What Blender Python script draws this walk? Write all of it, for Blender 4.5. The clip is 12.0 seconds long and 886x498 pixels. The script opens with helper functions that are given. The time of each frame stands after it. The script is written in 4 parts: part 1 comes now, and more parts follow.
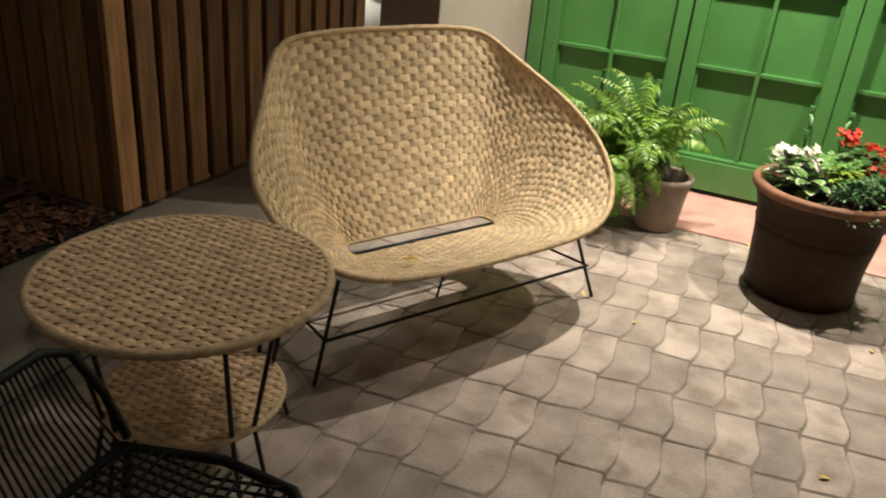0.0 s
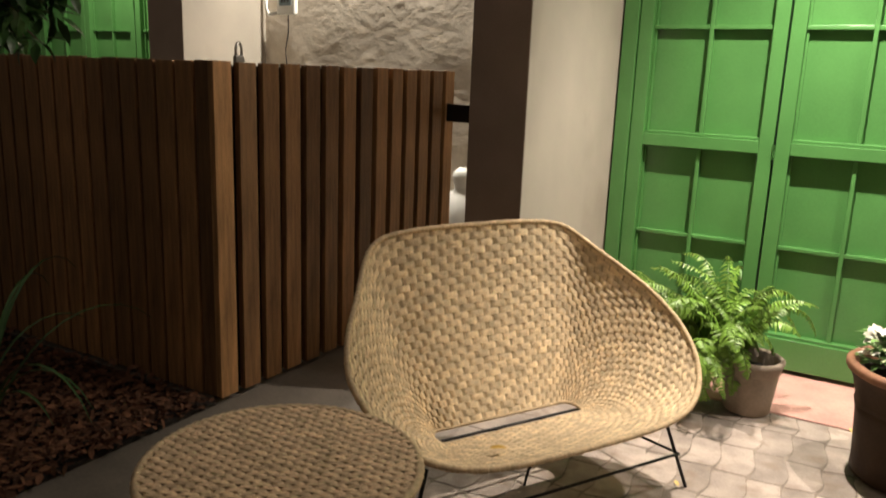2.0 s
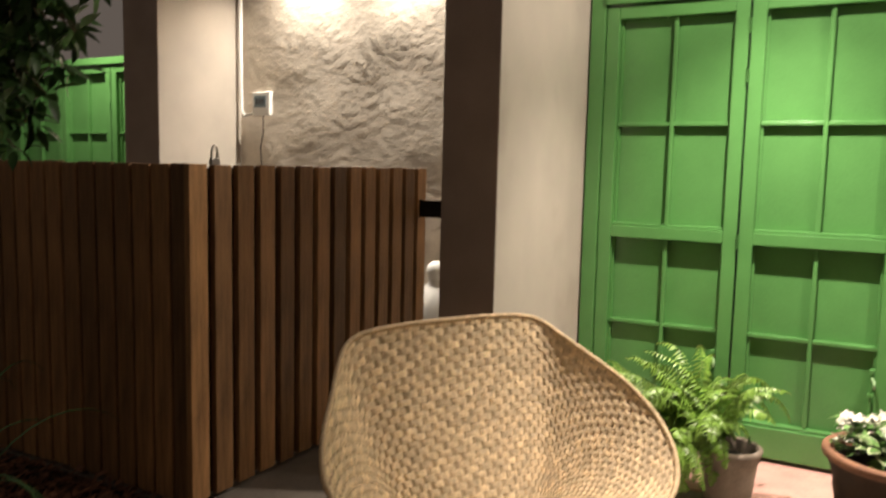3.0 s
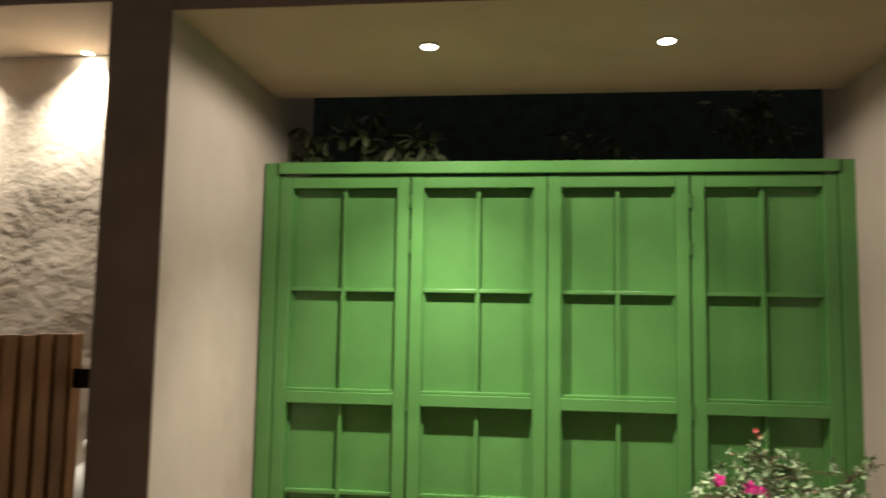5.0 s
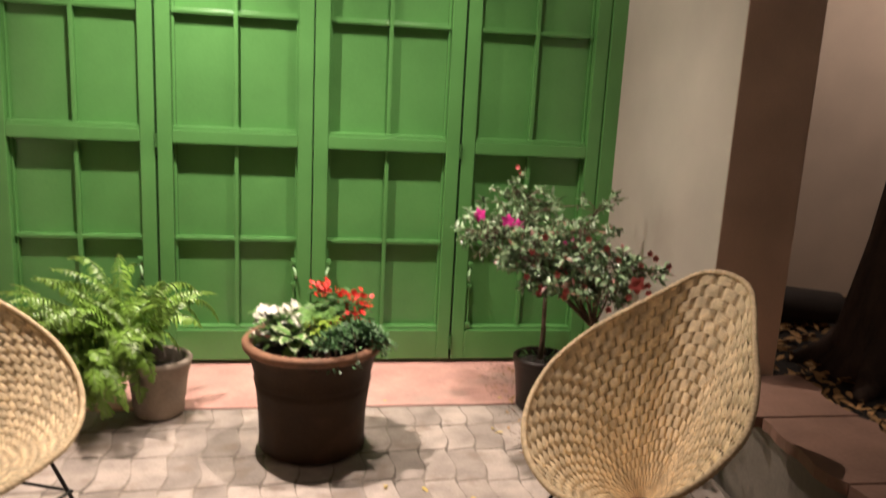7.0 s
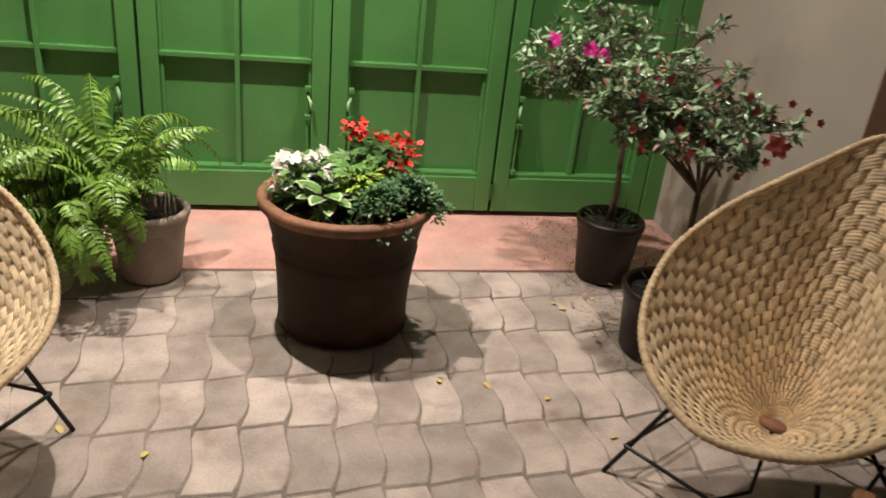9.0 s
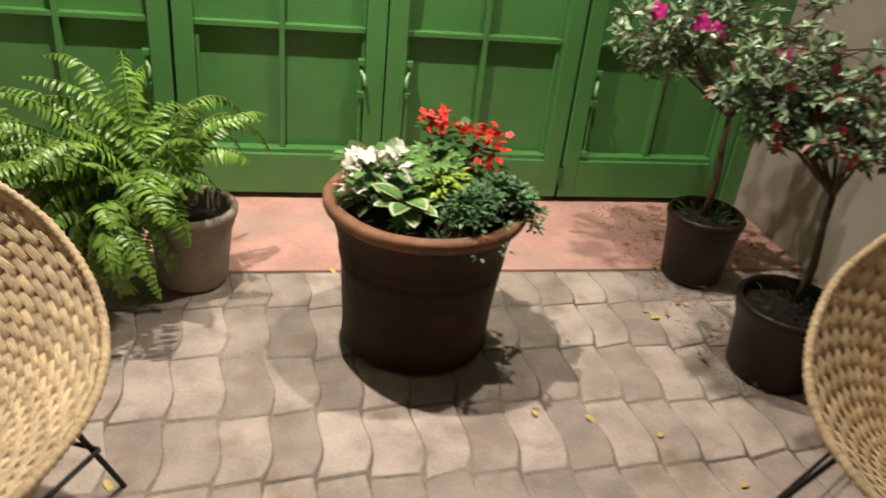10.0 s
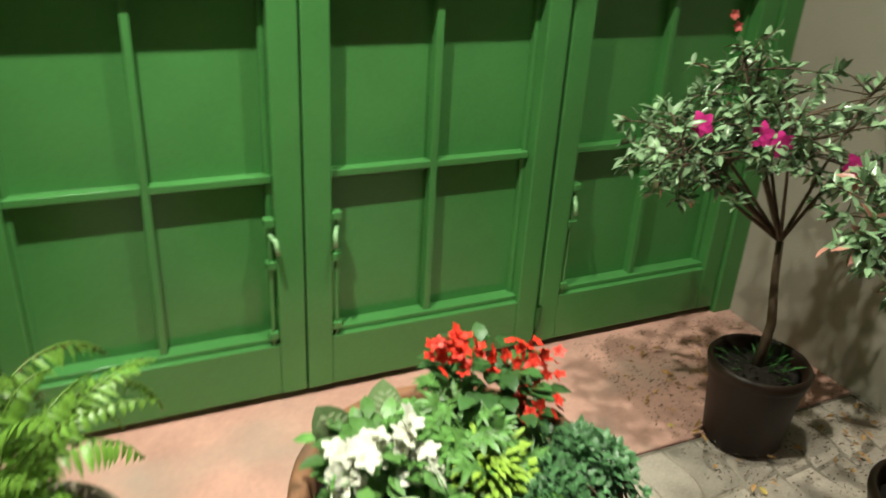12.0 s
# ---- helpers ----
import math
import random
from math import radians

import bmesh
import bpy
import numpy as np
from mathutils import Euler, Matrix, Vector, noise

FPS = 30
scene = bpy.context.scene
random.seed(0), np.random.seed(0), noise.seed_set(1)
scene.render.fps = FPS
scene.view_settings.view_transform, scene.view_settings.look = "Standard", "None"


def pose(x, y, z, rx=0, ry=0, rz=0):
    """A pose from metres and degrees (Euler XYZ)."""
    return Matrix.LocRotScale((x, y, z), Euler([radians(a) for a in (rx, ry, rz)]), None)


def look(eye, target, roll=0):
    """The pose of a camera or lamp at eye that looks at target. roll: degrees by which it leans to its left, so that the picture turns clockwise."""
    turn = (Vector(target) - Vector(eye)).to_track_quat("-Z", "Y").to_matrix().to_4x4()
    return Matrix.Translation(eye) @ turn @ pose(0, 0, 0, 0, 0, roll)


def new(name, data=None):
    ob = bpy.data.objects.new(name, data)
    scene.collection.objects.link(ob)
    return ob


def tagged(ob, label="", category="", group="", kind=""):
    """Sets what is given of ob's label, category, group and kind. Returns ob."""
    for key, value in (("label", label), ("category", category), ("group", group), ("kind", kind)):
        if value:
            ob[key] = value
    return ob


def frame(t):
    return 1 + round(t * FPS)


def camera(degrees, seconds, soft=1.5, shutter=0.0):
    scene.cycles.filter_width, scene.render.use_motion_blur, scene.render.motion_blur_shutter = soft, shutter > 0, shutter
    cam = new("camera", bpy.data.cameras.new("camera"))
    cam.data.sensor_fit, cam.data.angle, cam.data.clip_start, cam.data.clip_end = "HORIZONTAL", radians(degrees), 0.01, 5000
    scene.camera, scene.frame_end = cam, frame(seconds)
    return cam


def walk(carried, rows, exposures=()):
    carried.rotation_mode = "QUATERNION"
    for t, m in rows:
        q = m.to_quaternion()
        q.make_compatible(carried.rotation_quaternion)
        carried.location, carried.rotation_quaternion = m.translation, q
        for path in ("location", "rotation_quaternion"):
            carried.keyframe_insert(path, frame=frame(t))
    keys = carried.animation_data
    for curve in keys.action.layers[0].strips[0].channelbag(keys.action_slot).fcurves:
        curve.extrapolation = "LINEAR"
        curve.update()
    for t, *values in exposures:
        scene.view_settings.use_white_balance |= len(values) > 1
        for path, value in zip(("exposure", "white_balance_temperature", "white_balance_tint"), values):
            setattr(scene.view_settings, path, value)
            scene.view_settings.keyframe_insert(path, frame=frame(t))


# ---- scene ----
cam = camera(59.7, 12.0, 1.7, 0.6)
PATH = [
    (0, (-0.022, -0.001, 1.519), (-0.728, 1.661, 0.66), 5.2),
    (0.5, (-0.028, -0.028, 1.529), (-0.824, 1.622, 0.728), 4.5),
    (1, (-0.02, -0.037, 1.559), (-0.895, 1.631, 0.885), 4.2),
    (1.5, (-0.019, -0.062, 1.578), (-0.959, 1.619, 1.035), 3.2),
    (2, (-0.003, -0.078, 1.591), (-0.985, 1.607, 1.147), 2.2),
    (2.5, (0.001, -0.089, 1.602), (-0.994, 1.613, 1.266), 1.3),
    (3, (0.017, -0.104, 1.618), (-0.934, 1.643, 1.407), 1.3),
    (3.5, (0.021, -0.089, 1.648), (-0.743, 1.759, 1.595), 2.7),
    (3.7, (0.031, -0.089, 1.658), (-0.646, 1.792, 1.678), 3.1),
    (5.3, (0.177, 0.016, 1.722), (0.076, 2.004, 1.91), 1.0),
    (5.5, (0.199, 0.037, 1.717), (0.201, 2.03, 1.888), 1.3),
    (6, (0.185, 0.057, 1.708), (0.362, 2.049, 1.747), 1.7),
    (6.5, (0.195, 0.095, 1.647), (0.461, 2.067, 1.444), 2.2),
    (7, (0.228, 0.248, 1.585), (0.555, 2.178, 1.173), 3.0),
    (7.5, (0.254, 0.465, 1.534), (0.611, 2.345, 0.95), 4.8),
    (7.7, (0.228, 0.552, 1.508), (0.594, 2.407, 0.855), 5.5),
    (9.3, (-0.014, 1.139, 1.471), (0.389, 2.888, 0.59), 6.3),
    (9.5, (-0.047, 1.235, 1.468), (0.356, 2.971, 0.559), 6.9),
    (10, (-0.172, 1.459, 1.455), (0.223, 3.167, 0.49), 6.4),
    (10.5, (-0.237, 1.663, 1.455), (0.155, 3.356, 0.464), 5.7),
    (11, (-0.19, 1.947, 1.455), (0.211, 3.658, 0.499), 5.8),
    (11.5, (-0.202, 2.238, 1.482), (0.305, 3.943, 0.569), 4.0),
    (12, (-0.284, 2.521, 1.468), (0.494, 4.151, 0.609), 3.4),
]
EXPOSURES = [(0, 0.0, 6300, 4), (2.5, 0.15, 6450, 10), (3.5, 0.2, 6550, 13), (5.5, -0.13, 6600, 9), (6.0, 0.0, 7050, 19), (6.5, 0.04, 7000, 20), (7.0, -0.02, 6450, 15), (7.5, -0.04, 6100, 12), (9.5, -0.38, 6200, 9), (10.5, -0.4, 6300, 6), (11, -0.32, 6250, 5), (12, -0.38, 5950, -14)]
walk(cam, [(t, look(eye, target, roll)) for t, eye, target, roll in PATH], EXPOSURES)

# ---- light ----
world = bpy.data.worlds.new("night")
scene.world = world
world.use_nodes = True
world.node_tree.nodes["Background"].inputs[0].default_value = (1.0, 0.82, 0.68, 1)
world.node_tree.nodes["Background"].inputs[1].default_value = 0.1


def spot(name, at, aim, watts, degrees, blend, colour, size=0.03):
    data = bpy.data.lights.new(name, "SPOT")
    data.energy, data.spot_size, data.spot_blend, data.color, data.shadow_soft_size = watts, radians(degrees), blend, colour, size
    ob = new(name, data)
    ob.matrix_world = look(at, aim)
    return ob


WARM = (1.0, 0.86, 0.73)
SOFFIT = 3.1
LAMPS = [(-0.4, 3.73), (0.77, 3.73)]
NICHE_LAMPS = [(-4.35, 5.37), (-3.27, 5.37)]
for i, (x, y) in enumerate(LAMPS):
    spot("downlight_beam", (x, y, SOFFIT - 0.02), (x, y + 0.2 if i == 0 else y - 0.15, 0), 460 if i == 0 else 232, 98, 1.0, WARM)
    spot("downlight_spill", (x, y, SOFFIT - 0.021), (x, y, 0), 82 if i == 0 else 46, 172, 0.25, WARM)
for x, y in NICHE_LAMPS:
    spot("downlight_beam", (x, y, 3.7), (x, y, 0), 430, 120, 1.0, (1.0, 0.9, 0.76))
# added unseen lamp without a fixture, brightens the second gate
spot("downlight_beam", (-6.8, 4.7, 3.36), (-6.8, 4.75, 0), 215, 140, 1.0, WARM)
# added lamp with no known source, brightens the east wall and tree bed
spot("downlight_beam", (3.7, 3.9, 3.08), (3.7, 3.9, 0), 60, 165, 1.0, WARM)


# ---- materials ----
def mat(name, colour, rough=0.6, dark=0.75, light=1.15, scale=8.0, fine=60.0, bump=0.15, metal=0.0, pick="", spread=0.0, stretch=(1, 1, 1), sheen=0.5, stain=None, stain_scale=2.0, stain_at=(0.55, 0.7)):
    m = bpy.data.materials.new(name)
    m.use_nodes = True
    n, l = m.node_tree.nodes, m.node_tree.links
    b = n["Principled BSDF"]
    b.inputs["Roughness"].default_value, b.inputs["Metallic"].default_value = rough, metal
    b.inputs["Specular IOR Level"].default_value = sheen
    co = n.new("ShaderNodeTexCoord")
    mp = n.new("ShaderNodeMapping")
    mp.inputs["Scale"].default_value = stretch
    l.new(co.outputs["Object"], mp.inputs[0])
    big, small = n.new("ShaderNodeTexNoise"), n.new("ShaderNodeTexNoise")
    for tex, s, d in ((big, scale, 6.0), (small, fine, 4.0)):
        tex.inputs["Scale"].default_value, tex.inputs["Detail"].default_value = s, d
        l.new(mp.outputs[0], tex.inputs["Vector"])
    add = n.new("ShaderNodeMath")
    add.operation = "MULTIPLY_ADD"
    l.new(small.outputs[0], add.inputs[0])
    add.inputs[1].default_value = 0.4
    l.new(big.outputs[0], add.inputs[2])
    ramp = n.new("ShaderNodeMapRange")
    l.new(add.outputs[0], ramp.inputs[0])
    ramp.inputs[1].default_value, ramp.inputs[2].default_value = 0.45, 0.95
    ramp.inputs[3].default_value, ramp.inputs[4].default_value = dark, light
    value = ramp.outputs[0]
    if pick:
        src = n.new("ShaderNodeObjectInfo" if pick == "object" else "ShaderNodeNewGeometry")
        r2 = n.new("ShaderNodeMapRange")
        l.new(src.outputs["Random" if pick == "object" else "Random Per Island"], r2.inputs[0])
        r2.inputs[3].default_value, r2.inputs[4].default_value = 1 - spread, 1 + spread
        mul = n.new("ShaderNodeMath")
        mul.operation = "MULTIPLY"
        l.new(value, mul.inputs[0])
        l.new(r2.outputs[0], mul.inputs[1])
        value = mul.outputs[0]
    sc = n.new("ShaderNodeVectorMath")
    sc.operation = "SCALE"
    sc.inputs[0].default_value = colour
    l.new(value, sc.inputs["Scale"])
    base = sc.outputs[0]
    if stain:
        st = n.new("ShaderNodeTexNoise")
        st.inputs["Scale"].default_value, st.inputs["Detail"].default_value = stain_scale, 8.0
        l.new(mp.outputs[0], st.inputs["Vector"])
        r3 = n.new("ShaderNodeMapRange")
        l.new(st.outputs[0], r3.inputs[0])
        r3.inputs[1].default_value, r3.inputs[2].default_value = stain_at
        mix = n.new("ShaderNodeMix")
        mix.data_type = "RGBA"
        l.new(r3.outputs[0], mix.inputs["Factor"])
        l.new(base, mix.inputs["A"])
        mix.inputs["B"].default_value = (*stain, 1)
        base = mix.outputs["Result"]
    l.new(base, b.inputs["Base Color"])
    if bump:
        bp = n.new("ShaderNodeBump")
        bp.inputs["Strength"].default_value, bp.inputs["Distance"].default_value = bump, 0.01
        l.new(add.outputs[0], bp.inputs["Height"])
        l.new(bp.outputs[0], b.inputs["Normal"])
    return m


def glow(name, colour, strength):
    m = bpy.data.materials.new(name)
    m.use_nodes = True
    b = m.node_tree.nodes["Principled BSDF"]
    b.inputs["Emission Color"].default_value, b.inputs["Emission Strength"].default_value = (*colour, 1), strength
    return m


GREEN = mat("green_enamel", (0.09, 0.25, 0.07), 0.22, 0.86, 1.1, 3, 90, 0.09)
CREAM = mat("cream_plaster", (0.43, 0.385, 0.325), 0.85, 0.9, 1.06, 3, 120, 0.25, stain=(0.3, 0.26, 0.21), stain_scale=1.3, stain_at=(0.58, 0.85))
BROWN = mat("brown_wall_paint", (0.35, 0.27, 0.215), 0.75, 0.85, 1.1, 4, 100, 0.15)
# tan paint, lightened to stand in for light on the east pier's front
TAN_LIT = mat("tan_wall_paint_lit", (0.76, 0.54, 0.39), 0.8, 0.85, 1.1, 4, 100, 0.15)
# lighter copy of CREAM; its colour replaces light missing on the east wall
EASTWALL_LIT = mat("cream_plaster_lit", (0.72, 0.56, 0.43), 0.85, 0.9, 1.06, 3, 120, 0.25)
# dark colour of the night sky, for the sheet behind the gate
NIGHTGAP = mat("night_sky_dark", (0.03, 0.055, 0.05), 0.9, 0.6, 1.3, 6, 30, 0.5)
PLASTER = mat("rough_white_plaster", (0.66, 0.58, 0.48), 0.9, 0.85, 1.08, 5, 40, 0.35)
SOFFITM = mat("soffit_paint", (0.45, 0.37, 0.27), 0.8, 0.92, 1.05, 3, 80, 0.1)
OXIDE = mat("red_oxide_concrete", (0.6, 0.335, 0.28), 0.7, 0.78, 1.18, 5, 60, 0.25, stain=(0.42, 0.33, 0.28), stain_scale=2.2, stain_at=(0.52, 0.75))
PAVER = mat("concrete_paver", (0.415, 0.345, 0.297), 0.7, 0.62, 1.24, 7, 110, 0.3, pick="object", spread=0.22, stain=(0.25, 0.185, 0.14), stain_scale=6.5, stain_at=(0.54, 0.74))
PAVERS = mat("concrete_paver_far", (0.415, 0.345, 0.297), 0.7, 0.62, 1.24, 7, 110, 0.3, pick="island", spread=0.22, stain=(0.25, 0.185, 0.14), stain_scale=6.5, stain_at=(0.54, 0.74))
JOINT = mat("joint_sand", (0.24, 0.2, 0.165), 0.95, 0.3, 1.5, 4, 90, 0.5)
CONCRETE = mat("grey_concrete", (0.22, 0.19, 0.155), 0.85, 0.7, 1.15, 4, 60, 0.35, stain=(0.16, 0.14, 0.12), stain_scale=3, stain_at=(0.5, 0.8))
WOOD = mat("stained_hardwood", (0.32, 0.17, 0.07), 0.5, 0.45, 1.4, 6, 60, 0.25, pick="object", spread=0.45, stretch=(6, 6, 0.5))
# near-black colour for the shade in the fence gaps; also the log's wood
GAPSHADE_LOGWOOD = mat("gap_shade_and_log_wood", (0.03, 0.018, 0.012), 0.8, 0.7, 1.2, 6, 60, 0.2)
STRAW = mat("woven_palm", (0.88, 0.69, 0.43), 0.62, 0.66, 1.18, 25, 300, 0.5, pick="island", spread=0.14)
# the table's copy of STRAW, browner to stand in for its warmer, weaker light
STRAWT = mat("woven_palm_table_light", (0.9, 0.64, 0.39), 0.62, 0.66, 1.18, 25, 300, 0.5, pick="island", spread=0.16)
STRAWD = mat("palm_underlay", (0.6, 0.45, 0.27), 0.8, 0.7, 1.2, 30, 300, 0.4)
ROPE = mat("palm_rope", (0.66, 0.49, 0.29), 0.7, 0.7, 1.2, 40, 250, 0.5)
IRON = mat("black_iron", (0.012, 0.011, 0.01), 0.45, 0.8, 1.3, 20, 120, 0.1, metal=0.4)
TERRA = mat("dark_terracotta", (0.04, 0.0215, 0.0095), 0.62, 0.65, 1.25, 5, 70, 0.3, sheen=0.2, stain=(0.13, 0.065, 0.035), stain_scale=4, stain_at=(0.55, 0.9))
TERRARIM = mat("terracotta_rim", (0.27, 0.125, 0.065), 0.75, 0.6, 1.2, 12, 80, 0.3, stain=(0.12, 0.07, 0.045), stain_scale=9, stain_at=(0.55, 0.75))
GREYPOT = mat("weathered_clay_pot", (0.33, 0.265, 0.205), 0.85, 0.7, 1.2, 6, 70, 0.3)
BLACKPOT = mat("black_plastic_pot", (0.02, 0.011, 0.007), 0.45, 0.8, 1.2, 10, 90, 0.1, sheen=0.3)
SOIL = mat("potting_soil", (0.02, 0.0145, 0.0105), 0.95, 0.6, 1.5, 30, 120, 0.8)
MULCH = mat("bark_mulch", (0.16, 0.07, 0.035), 0.9, 0.6, 1.3, 20, 120, 0.4, pick="island", spread=0.5)
FERN = mat("fern_frond", (0.165, 0.3, 0.04), 0.38, 0.7, 1.25, 12, 90, 0.1, pick="island", spread=0.3)
LEAF = mat("azalea_leaf", (0.25, 0.36, 0.2), 0.25, 0.7, 1.3, 15, 90, 0.1, pick="island", spread=0.45)
LEAFRED = mat("bronze_azalea_leaf", (0.34, 0.15, 0.12), 0.38, 0.7, 1.3, 15, 90, 0.1, pick="island", spread=0.5)
DARKLEAF = mat("dark_green_leaf", (0.05, 0.115, 0.03), 0.4, 0.7, 1.3, 15, 90, 0.1, pick="island", spread=0.35)
LIME = mat("lime_leaf", (0.34, 0.5, 0.06), 0.5, 0.85, 1.15, 15, 90, 0.1, pick="island", spread=0.15)
MIDLEAF = mat("fresh_green_leaf", (0.115, 0.235, 0.055), 0.4, 0.65, 1.3, 25, 120, 0.2, pick="island", spread=0.4)
CALATHEA = mat("calathea_leaf", (0.27, 0.38, 0.17), 0.35, 0.7, 1.2, 20, 90, 0.15)
CREAMLEAF = mat("variegated_leaf_edge", (0.5, 0.58, 0.34), 0.45, 0.85, 1.1, 15, 90, 0.1)
WHITE = mat("white_petal", (0.8, 0.78, 0.68), 0.6, 0.9, 1.05, 20, 100, 0.05)
RED = mat("red_petal", (0.75, 0.035, 0.02), 0.5, 0.85, 1.1, 20, 100, 0.05, pick="island", spread=0.2)
PINK = mat("magenta_petal", (0.72, 0.03, 0.3), 0.5, 0.85, 1.1, 20, 100, 0.05)
CORAL = mat("coral_bud", (0.5, 0.1, 0.09), 0.5, 0.85, 1.1, 20, 100, 0.05, pick="island", spread=0.4)
YELLOW = mat("yellow_fallen_leaf", (0.68, 0.5, 0.15), 0.6, 0.8, 1.15, 30, 100, 0.1)
DRYYELLOW = mat("ochre_leaf", (0.6, 0.36, 0.05), 0.6, 0.8, 1.15, 30, 100, 0.1)
DRYLEAF = mat("dry_fallen_leaf", (0.42, 0.235, 0.09), 0.8, 0.7, 1.2, 30, 100, 0.1, pick="island", spread=0.45)
BARK = mat("bark", (0.06, 0.035, 0.025), 0.9, 0.5, 1.5, 14, 90, 0.8, stretch=(1, 1, 0.3))
TWIG = mat("twig", (0.12, 0.08, 0.05), 0.8, 0.7, 1.2, 30, 90, 0.3)
DIRT = mat("dry_dirt", (0.13, 0.09, 0.065), 0.95, 0.6, 1.3, 20, 120, 0.3, pick="island", spread=0.4)
CAP = mat("reddish_flagstone", (0.27, 0.15, 0.105), 0.8, 0.75, 1.15, 5, 60, 0.35)
TEAK = mat("slat_teak", (0.34, 0.17, 0.075), 0.5, 0.6, 1.2, 8, 60, 0.2, pick="object", spread=0.2, stretch=(1, 8, 8))
PLASTIC = mat("white_plastic", (0.75, 0.74, 0.7), 0.4, 0.95, 1.03, 10, 60, 0.02)
LCD = mat("grey_display", (0.2, 0.27, 0.3), 0.2, 0.95, 1.03, 10, 60, 0.0)
INK = mat("dark_print", (0.02, 0.02, 0.025), 0.5, 1, 1, 10, 60, 0.0)
STEEL = mat("steel", (0.6, 0.58, 0.55), 0.3, 0.9, 1.05, 20, 90, 0.05, metal=1.0)
LEVER = mat("pale_green_lever", (0.3, 0.5, 0.25), 0.3, 0.9, 1.05, 20, 90, 0.05)
BULB = glow("lamp_glow", (1.0, 0.93, 0.82), 110)
CORD = mat("green_black_cord", (0.007, 0.008, 0.007), 0.55, 0.8, 1.2, 30, 90, 0.05, sheen=0.25)
SPRIG = mat("sprig_leaf", (0.09, 0.19, 0.075), 0.4, 0.7, 1.3, 15, 90, 0.1, pick="island", spread=0.4)
NIGHTLEAF = mat("night_leaf", (0.1, 0.13, 0.06), 0.45, 0.7, 1.2, 10, 60, 0.1, pick="island", spread=0.4)


def fibres(m, strands):
    """Fine twisted fibres along each woven strip, from the strip's own coordinates."""
    n, l = m.node_tree.nodes, m.node_tree.links
    b, uv = n["Principled BSDF"], n.new("ShaderNodeUVMap")
    uv.uv_map = "strip"
    wave = n.new("ShaderNodeTexWave")
    wave.bands_direction = "Y"
    wave.inputs["Scale"].default_value, wave.inputs["Distortion"].default_value = strands / 3.14, 1.2
    wave.inputs["Detail"].default_value, wave.inputs["Detail Scale"].default_value = 3.0, 2.0
    l.new(uv.outputs[0], wave.inputs["Vector"])
    bp = n.new("ShaderNodeBump")
    bp.inputs["Strength"].default_value, bp.inputs["Distance"].default_value = 0.45, 0.002
    l.new(wave.outputs["Fac"], bp.inputs["Height"])
    l.new(b.inputs["Normal"].links[0].from_socket, bp.inputs["Normal"])
    l.new(bp.outputs[0], b.inputs["Normal"])
    mix, rng = n.new("ShaderNodeVectorMath"), n.new("ShaderNodeMapRange")
    mix.operation = "SCALE"
    l.new(wave.outputs["Fac"], rng.inputs[0])
    rng.inputs[3].default_value, rng.inputs[4].default_value = 0.9, 1.05
    l.new(b.inputs["Base Color"].links[0].from_socket, mix.inputs[0])
    l.new(rng.outputs[0], mix.inputs["Scale"])
    l.new(mix.outputs[0], b.inputs["Base Color"])


fibres(STRAW, 4)
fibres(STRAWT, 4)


# ---- building helpers ----
def thing(name, at, label, category, group=""):
    ob = new(name)
    ob.empty_display_size = 0.05
    ob.matrix_world = at if isinstance(at, Matrix) else Matrix.Translation(at)
    return tagged(ob, label, category, group)


def hang(ob, parent):
    if parent:
        ob.parent = parent
    return ob


def part(name, bm, material, parent, label="", smooth=False, at=None):
    me = bpy.data.meshes.new(name)
    bm.to_mesh(me)
    bm.free()
    me.materials.append(material)
    if smooth:
        me.shade_smooth()
    ob = hang(new(name, me), parent)
    if at is not None:
        ob.matrix_basis = at
    return tagged(ob, label)


def raw(name, verts, faces, material, parent=None, label="", smooth=False):
    me = bpy.data.meshes.new(name)
    me.from_pydata([tuple(v) for v in verts], [], faces)
    me.materials.append(material)
    if smooth:
        me.shade_smooth()
    me.update()
    return tagged(hang(new(name, me), parent), label)


def box(x0, x1, y0, y1, z0, z1, bevel=0.0, bm=None, m=None):
    bm = bm or bmesh.new()
    made = bmesh.ops.create_cube(bm, size=1.0)["verts"]
    mm = Matrix.Translation(((x0 + x1) / 2, (y0 + y1) / 2, (z0 + z1) / 2)) @ Matrix.Diagonal((x1 - x0, y1 - y0, z1 - z0, 1))
    bmesh.ops.transform(bm, matrix=(m @ mm) if m else mm, verts=made)
    if bevel:
        edges = list({e for v in made for e in v.link_edges})
        bmesh.ops.bevel(bm, geom=edges, offset=bevel, segments=2, affect="EDGES", profile=0.5)
    return bm


def structure(name, bm, material, label="", category=""):
    return tagged(part(name, bm, material, None), label, category, kind="structure")


